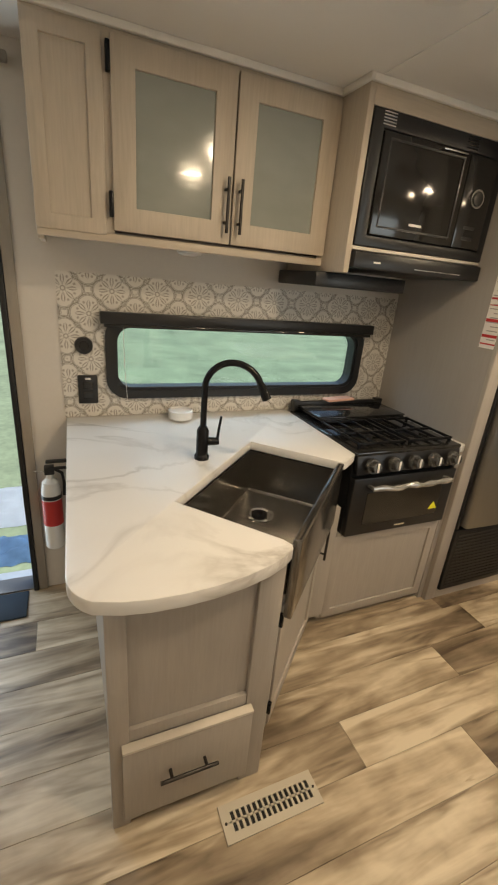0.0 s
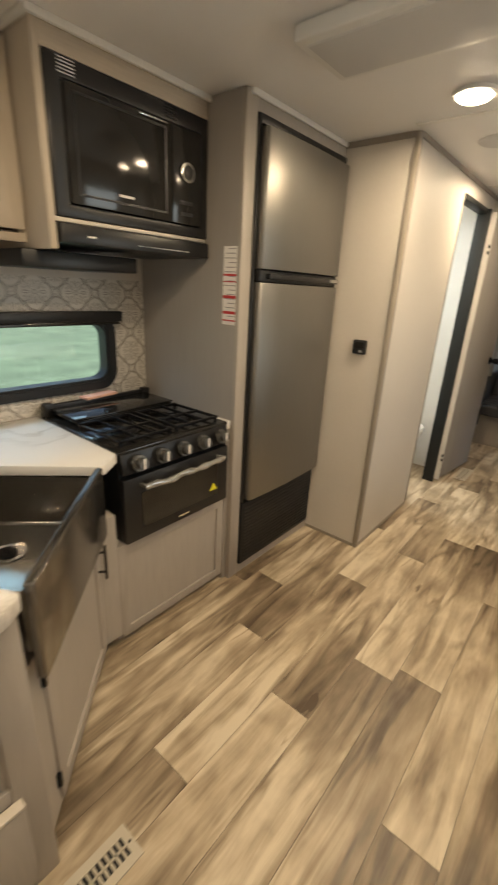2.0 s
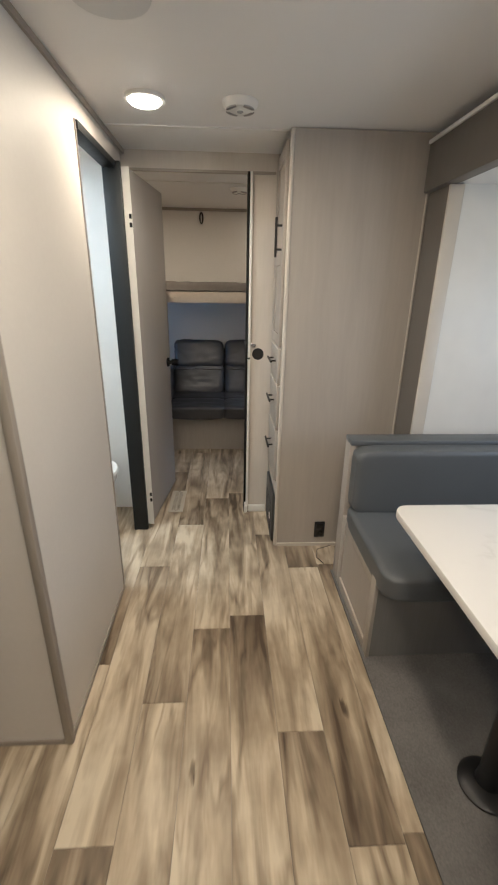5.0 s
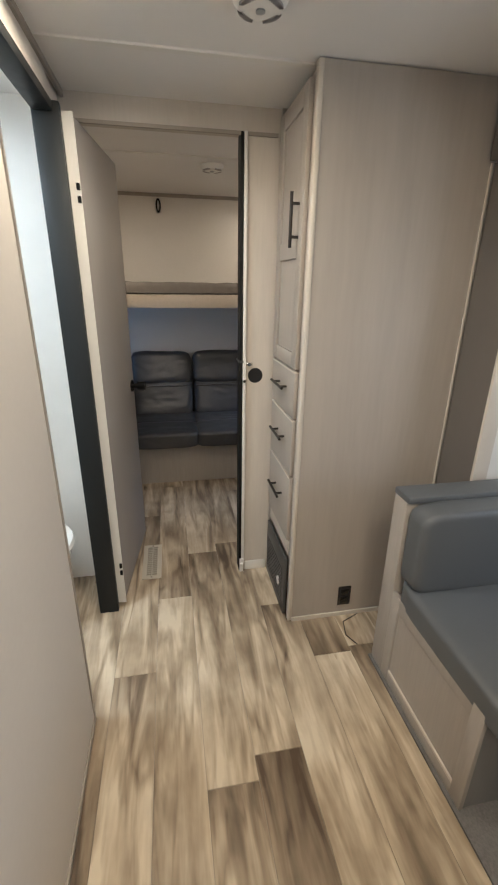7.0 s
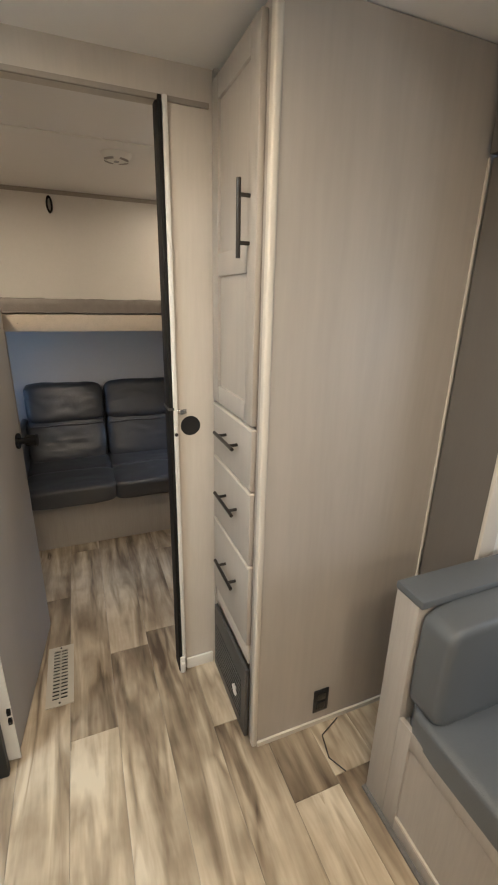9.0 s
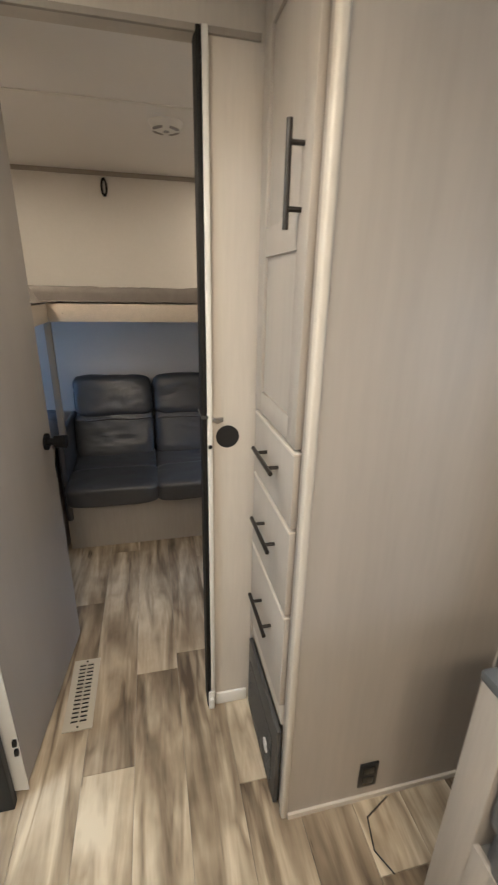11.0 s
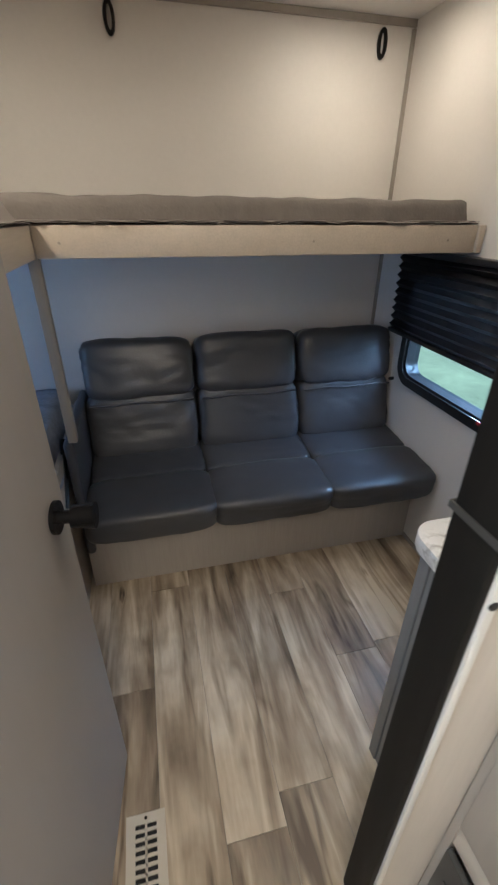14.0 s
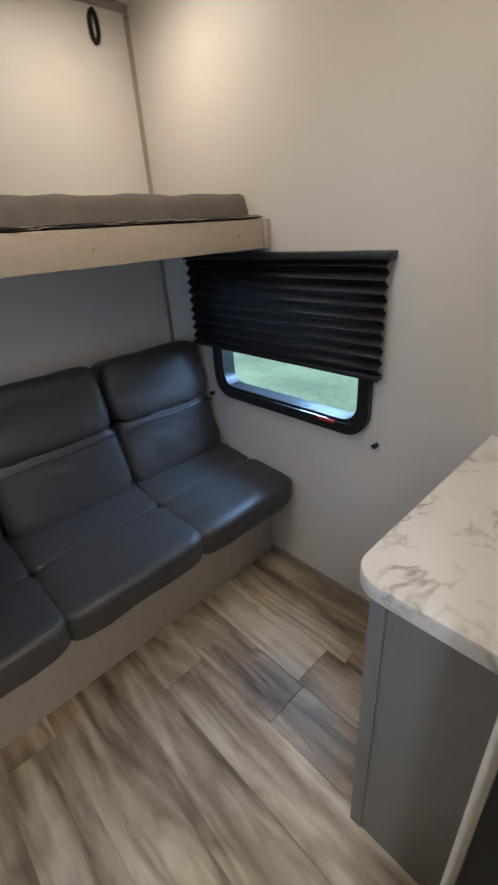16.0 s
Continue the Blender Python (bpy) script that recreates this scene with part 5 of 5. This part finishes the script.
# ---- bunk room ----
sf = thing("sofa", (5.45, 0.1, 0), "dark grey leather three-seat sofa on a boxed wooden base", "sofa")
part("base", B(5.185, BACK - 0.02, SOUTH + 0.004, 0.905, 0, 0.324), CAB, sf, "greige boxed base")
part("deck", B(5.17, BACK - 0.03, SOUTH + 0.004, 0.875, 0.324, 0.352), LEATHER, sf)
part("back_board", B(5.70, BACK - 0.022, SOUTH + 0.01, 0.86, 0.350, 0.90, bevel=0.01), LEATHER, sf)
YS = [(-0.63, -0.135), (-0.135, 0.365), (0.365, 0.865)]
for i, (ya, yb) in enumerate(YS):
    yc, hw = (ya + yb) / 2, (yb - ya) / 2
    lift = Euler((0, radians(-4), 0)).to_matrix()
    st = None
    for k, (xc, hx, zc) in enumerate(((5.170, 0.145, 0.416), (5.445, 0.150, 0.428))):
        bm = bmesh.new()
        pillow(bm, (xc, yc, zc), (hx, hw + (0.004 if k else 0.012), 0.066), lift, n=20, e=0.22 if k else 0.30, crease=0.010, seed=3.1 * i + k)
        if st is None:
            st = part("seat", bm, LEATHER, sf, "soft creased front half of a seat cushion", smooth=80)
        else:
            part("rear_panel", bm, LEATHER, st, smooth=80)
    bm = bmesh.new()
    tube(bm, [(5.309 + 0.002 * math.sin(k * 1.3 + i), ya + 0.03 + (yb - ya - 0.06) * k / 12, 0.466 + 0.0015 * math.sin(k * 2.1)) for k in range(13)], 0.0035, 8)
    part("seam", bm, LEATHER, st)
    rot = Euler((0, radians(16), 0)).to_matrix()
    bm = bmesh.new()
    pillow(bm, (5.605, yc, 0.595), (0.105, hw + 0.001, 0.155), rot, n=20, e=0.30, crease=0.016, seed=7.7 + i)
    bk = part("backrest", bm, LEATHER, sf, "plump lower back cushion", smooth=80)
    bm = bmesh.new()
    pillow(bm, (5.655, yc, 0.845), (0.105, hw - 0.003, 0.138), rot, n=20, e=0.33, crease=0.018, seed=1.9 + 2 * i)
    part("head_cushion", bm, LEATHER, bk, "plump upper back cushion", smooth=80)
    bm = bmesh.new()
    tube(bm, [(5.522 + 0.003 * math.sin(k * 1.7 + i), ya + 0.02 + (yb - ya - 0.04) * k / 12, 0.722 + 0.003 * math.sin(k * 0.9 + i)) for k in range(13)], 0.005, 8)
    part("seam", bm, LEATHER, bk)
part("arm", B(5.16, 5.72, 0.868, 0.905, 0.20, 0.74, bevel=0.018, seg=3), LEATHER, sf, "slim dark side arm")
bm = bmesh.new()
tube(bm, [(5.10, 0.925, 0.50), (5.28, 0.925, 0.70)], 0.012, 10)
part("arm_lever", bm, BLACK_METAL, sf)

ub = thing("upper_bunk", (5.45, 0.2, 1.36), "pale greige upper bunk with a board front across the room", "bunk bed")
part("front_board", B(5.140, 5.160, SOUTH + 0.002, 0.850, 1.358, 1.447, bevel=0.003), OAK_H, ub)
part("deck", B(5.160, BACK - 0.002, SOUTH + 0.002, NORTH - 0.002, 1.372, 1.390), WALL, ub)
part("end_bracket", B(5.125, 5.140, SOUTH + 0.002, SOUTH + 0.025, 1.358, 1.447, bevel=0.003), OAK, ub)
part("side_board", B(4.30, 5.140, 0.850, 0.870, 1.358, 1.447, bevel=0.003), OAK_H, ub)
part("side_deck", B(4.30, 5.160, 0.870, NORTH - 0.002, 1.372, 1.390), WALL, ub)
part("post", B(5.165, 5.200, 0.850, 0.882, 0.738, 1.360, bevel=0.003), TRIM, ub, "taupe corner post")
for y in (0.78, 0.0, -0.5):
    bm = bmesh.new()
    cyl(bm, (5.1405, y, 1.40), (5.1385, y, 1.40), 0.0038, n=10)
    part("screw", bm, TRIM, ub)


def mattress(name, x0, x1, y0, y1, z0, z1, material, label, seed, nx=24, ny=260):
    """A soft mattress with a gathered cover along its edges."""
    bm = bmesh.new()
    r = 0.018

    def h(u, v):
        e = min(u * (x1 - x0), (1 - u) * (x1 - x0), v * (y1 - y0), (1 - v) * (y1 - y0))
        f = math.sqrt(max(0.0, 1 - (1 - min(1, e / r)) ** 2))
        q = noise.noise(Vector((u * 3 + seed, v * 14, seed))) * 0.5 + noise.noise(Vector((u * 5 + seed, v * 30 + 2 * u, 1 + seed))) * 0.6
        return z0 + 0.012 + (z1 - z0 - 0.012) * f + 0.009 * q * max(0.3, f)
    g = []
    for i in range(nx + 1):
        s = i / nx
        u = 0.5 - 0.5 * math.cos(math.pi * s)
        row = []
        for j in range(ny + 1):
            v = j / ny
            wob = 0.012 * noise.noise(Vector((v * 30 + seed, u * 3, 2.0)))
            row.append(bm.verts.new((x0 + (x1 - x0) * u + wob * (1 - u), y0 + (y1 - y0) * v, h(u, v))))
        g.append(row)
    for i in range(nx):
        for j in range(ny):
            bm.faces.new((g[i][j], g[i + 1][j], g[i + 1][j + 1], g[i][j + 1]))
    edge = [g[0][j] for j in range(ny + 1)] + [g[i][ny] for i in range(1, nx + 1)] + [g[nx][j] for j in range(ny - 1, -1, -1)] + [g[i][0] for i in range(nx - 1, 0, -1)]
    n = len(edge)
    cx, cy = (x0 + x1) / 2, (y0 + y1) / 2
    rings = [edge]
    for f, out in ((0.90, 0.008), (0.76, 0.012), (0.62, 0.015), (0.48, 0.016), (0.34, 0.013), (0.18, 0.008), (0.0, 0.0)):
        ring = []
        for v in edge:
            p = v.co
            q = noise.noise(Vector((p.x * 9 + seed, p.y * 16, f * 3))) + 0.6 * noise.noise(Vector((p.x * 20, p.y * 40 + seed, f * 5)))
            slant = p.y * 15 + f * 2.2 * math.sin(p.y * 3 + seed)
            fold = 1 - abs(noise.noise(Vector((p.x * 6 + seed, slant, f * 3.2 + seed)))) * 3.0
            o = out + (0.012 * q + 0.024 * max(0.0, fold)) * (1 if f else 0)
            sx = -1 if p.x < x0 + 0.03 else (1 if p.x > x1 - 0.03 else 0)
            sy = -1 if p.y < y0 + 0.03 else (1 if p.y > y1 - 0.03 else 0)
            ring.append(bm.verts.new((p.x + sx * o, p.y + sy * o, z0 + (p.z - z0) * f)))
        rings.append(ring)
    for up, dn in zip(rings, rings[1:]):
        for i in range(n):
            bm.faces.new((up[i], up[(i + 1) % n], dn[(i + 1) % n], dn[i]))
    bm.faces.new(rings[-1])
    bmesh.ops.recalc_face_normals(bm, faces=bm.faces)
    return solo(name, bm, material, label, "mattress", smooth=70)


mattress("bunk_mattress", 5.172, BACK - 0.02, SOUTH + 0.05, NORTH - 0.03, 1.448, 1.524, FABRIC, "thin grey mattress in a gathered cover on the upper bunk", 3.0)
mattress("side_mattress", 4.32, 5.12, 0.875, NORTH - 0.03, 1.448, 1.524, FABRIC, "thin grey mattress on the side bunk", 5.0, 20, 30)
lb = thing("lower_bunk", (5.0, 1.4, 0), "greige boxed lower bunk beside the sofa", "bunk bed")
part("base", B(4.42, BACK - 0.03, 0.945, NORTH - 0.003, 0, 0.60), CAB, lb)
part("side_rail", B(4.42, BACK - 0.03, 0.925, 0.945, 0.0, 0.66, bevel=0.004), TRIM, lb)
mattress("lower_mattress", 4.44, BACK - 0.03, 0.95, NORTH - 0.03, 0.601, 0.735, QUILT, "blue-grey patterned mattress on the lower bunk", 9.0, 24, 30)
window("window_3", 4.55, 5.45, 0.90, 1.33, NORTH, 1, 0.06, "black-framed window over the lower bunk")


def strap(y, label):
    bm = bmesh.new()
    o = [(0.020 * math.cos(k / 20 * 2 * math.pi), 0.050 * math.sin(k / 20 * 2 * math.pi)) for k in range(20)]
    i = [(0.008 * math.cos(k / 20 * 2 * math.pi), 0.036 * math.sin(k / 20 * 2 * math.pi)) for k in range(20)]
    frame_ring(bm, o, i, 0, 0.012)
    turned(bm, Matrix.Translation((BACK - 0.016, y, 2.085)) @ Matrix(((0, 0, 1, 0), (1, 0, 0, 0), (0, 1, 0, 0), (0, 0, 0, 1))))
    bmesh.ops.recalc_face_normals(bm, faces=bm.faces)
    return solo("wall_loop", bm, BRONZE_WOOD, label, "loop", "wall loops")


strap(0.575, "dark oval loop hung high on the bunk wall")
strap(-0.49, "dark oval loop hung high near the bunk corner")

vc = thing("low_cabinet", (4.2, -0.3, 0), "grey woodgrain cabinet in the bunk room behind the partition", "cabinet")
part("body", B(4.066, 4.292, SOUTH + 0.002, 0.012, 0.0, 0.845), LOWCAB, vc)
part("corner_stile", B(4.270, 4.304, -0.016, 0.018, 0, 0.845, bevel=0.004), LOWCAB, vc)
o3 = [(4.066, SOUTH + 0.002), (4.335, SOUTH + 0.002)] + arc(4.275, -0.013, 0.06, 0, 90, 8) + [(4.066, 0.047)]
solo("low_worktop", prism(bmesh.new(), o3, 0.846, 0.884, 0.005), MARBLE_B, "grey-veined marbled laminate top with a rounded corner", "worktop")

# ---- bathroom ----
to = thing("toilet", (3.72, 1.3, 0), "white toilet with a closed lid", "toilet")
bm = bmesh.new()
lathe(bm, (3.74, 1.215, 0), [(0.12, 0), (0.115, 0.03), (0.10, 0.14), (0.14, 0.28), (0.19, 0.37), (0.195, 0.40)], 28)
part("bowl", bm, CERAMIC, to)
bm = bmesh.new()
lathe(bm, (3.74, 1.215, 0.408), [(0.20, 0), (0.207, 0.012), (0.20, 0.03), (0.12, 0.036)], 32)
part("lid", bm, CERAMIC, to)
part("tank", B(3.60, 3.94, 1.40, 1.58, 0.36, 0.55, bevel=0.02), CERAMIC, to)
solo("wall_bath_side", B(2.45, 2.49, 0.94, NORTH, 0, CEIL), WHITE, "white bathroom side wall", "wall", kind="structure")
# unseen glowing fixture, added to go with the bathroom's fill
bl_ = thing("bath_fill_disc", (3.3, 1.5, CEIL), "unseen glowing disc added on the bathroom ceiling", "lamp")
bm = bmesh.new()
lathe(bm, (3.3, 1.5, CEIL - 0.018), [(0.10, 0.004), (0.12, 0.0), (0.12, 0.018)], 28)
part("lens", bm, LAMP_GLOW, bl_)

# ---- ceiling fittings ----


def ceiling_lamp(x, y):
    t = thing("ceiling_light", (x, y, CEIL), "round white ceiling light, switched on", "lamp", "ceiling lights")
    bm = bmesh.new()
    o = [(0.076 * math.cos(k / 32 * 2 * math.pi), 0.076 * math.sin(k / 32 * 2 * math.pi)) for k in range(32)]
    i = [(u * 0.84, v * 0.84) for u, v in o]
    turned(frame_ring(bm, o, i, 0, 0.014), Matrix.Translation((x, y, CEIL - 0.014)))
    part("ring", bm, WHITE, t, "white rim")
    bm = bmesh.new()
    lathe(bm, (x, y, CEIL), [(0.03, -0.028), (0.052, -0.024), (0.0635, -0.012), (0.0635, -0.001)], 32)
    part("lens", bm, LAMP_GLOW, t, "glowing lens")


for lx, ly in LAMPS:
    ceiling_lamp(lx, ly)
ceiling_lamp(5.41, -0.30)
# the next two fixtures are unseen, added to go with the fill lamps
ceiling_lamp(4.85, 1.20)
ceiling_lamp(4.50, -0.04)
sp = thing("ceiling_speaker", (2.69, 0.62, CEIL), "round grey ceiling speaker grille", "speaker")
bm = bmesh.new()
lathe(bm, (2.69, 0.62, CEIL), [(0.08, -0.010), (0.098, -0.007), (0.102, -0.001)], 36)
part("grille", bm, GREY_GRILLE, sp)


def detector(x, y, label):
    t = thing("smoke_detector", (x, y, CEIL), label, "detector", "detectors")
    bm = bmesh.new()
    lathe(bm, (x, y, CEIL), [(0.035, -0.032), (0.055, -0.028), (0.068, -0.012), (0.07, -0.001)], 32)
    part("cover", bm, WHITE, t)
    for k in range(4):
        bm = bmesh.new()
        a0 = k * 90 + 12
        frame_ring(bm, arc(x, y, 0.056, a0, a0 + 60, 8), arc(x, y, 0.046, a0, a0 + 60, 8), CEIL - 0.0318, CEIL - 0.022)
        part("vent", bm, TEXT, t)
    bm = bmesh.new()
    cyl(bm, (x, y, CEIL - 0.031), (x, y, CEIL - 0.035), 0.012, n=16)
    part("button", bm, PAPER2, t)


bm = bmesh.new()
lathe(bm, (0.80, 1.00, CEIL), [(0.05, -0.022), (0.07, -0.014), (0.075, -0.001)], 28)
solo("ceiling_fitting", bm, WHITE, "round white ceiling fitting over the sink", "fitting")
detector(3.31, 0.285, "round white smoke detector on the passage ceiling")
detector(4.89, 0.245, "round white smoke detector on the bunk room ceiling")
ac = thing("air_conditioner", (1.55, 0.6, CEIL), "white ceiling air conditioner panel with a grey underside", "air conditioner")
part("housing", B(1.41, 1.69, 0.36, 0.90, CEIL - 0.045, CEIL - 0.001, bevel=0.008), WHITE, ac)
part("grille", B(1.44, 1.66, 0.39, 0.87, CEIL - 0.050, CEIL - 0.044, bevel=0.002), GREY_GRILLE, ac, "grey inlet grille")

# ---- floor planks ----
PITCH, Y0, LONG = 0.1693, -0.012, 1.284
# where one butt joint of each row lies; every board has the same length
JOINT = {-2: 2.08, -1: 2.055, 0: 2.395, 1: 1.69, 2: 1.61, 3: 2.525, 4: 2.085, 5: 1.425, 6: 1.785}
# rows laid the other way round, the shaded end of the print at the near end
REVERSED = {3, -1, 5, 7, -4}
rng = random.Random(11)
floor_ob = bpy.data.objects["floor"]
shared = {}


def plank_mesh(length, width):
    if (length, width) not in shared:
        bm = B(0.0006, length - 0.0006, 0.0006, width - 0.0006, -0.004, 0.0, bevel=0.0007, seg=1)
        shared[length, width] = mesh_of("plank", bm, PLANK, 0)
    return shared[length, width]


LEFT, RIGHT = -2.5, BACK
for row in range(-4, 12):
    y = Y0 + row * PITCH
    lo, hi = max(y, SOUTH - 0.05), min(y + PITCH, NORTH + 0.055)
    if hi - lo < 0.01:
        continue
    at = JOINT.get(row, rng.random() * LONG)
    at -= LONG * math.ceil((at - LEFT) / LONG)
    while at < RIGHT:
        a_, b_ = max(at, LEFT), min(at + LONG, RIGHT)
        at += LONG
        if b_ - a_ < 0.02:
            continue
        ob = new("plank", plank_mesh(round(b_ - a_, 3), round(hi - lo, 4)))
        if row in REVERSED:
            ob.location, ob.rotation_euler = (b_, hi, 0), (0, 0, math.pi)
        else:
            ob.location = (a_, lo, 0)
        ob.parent = floor_ob
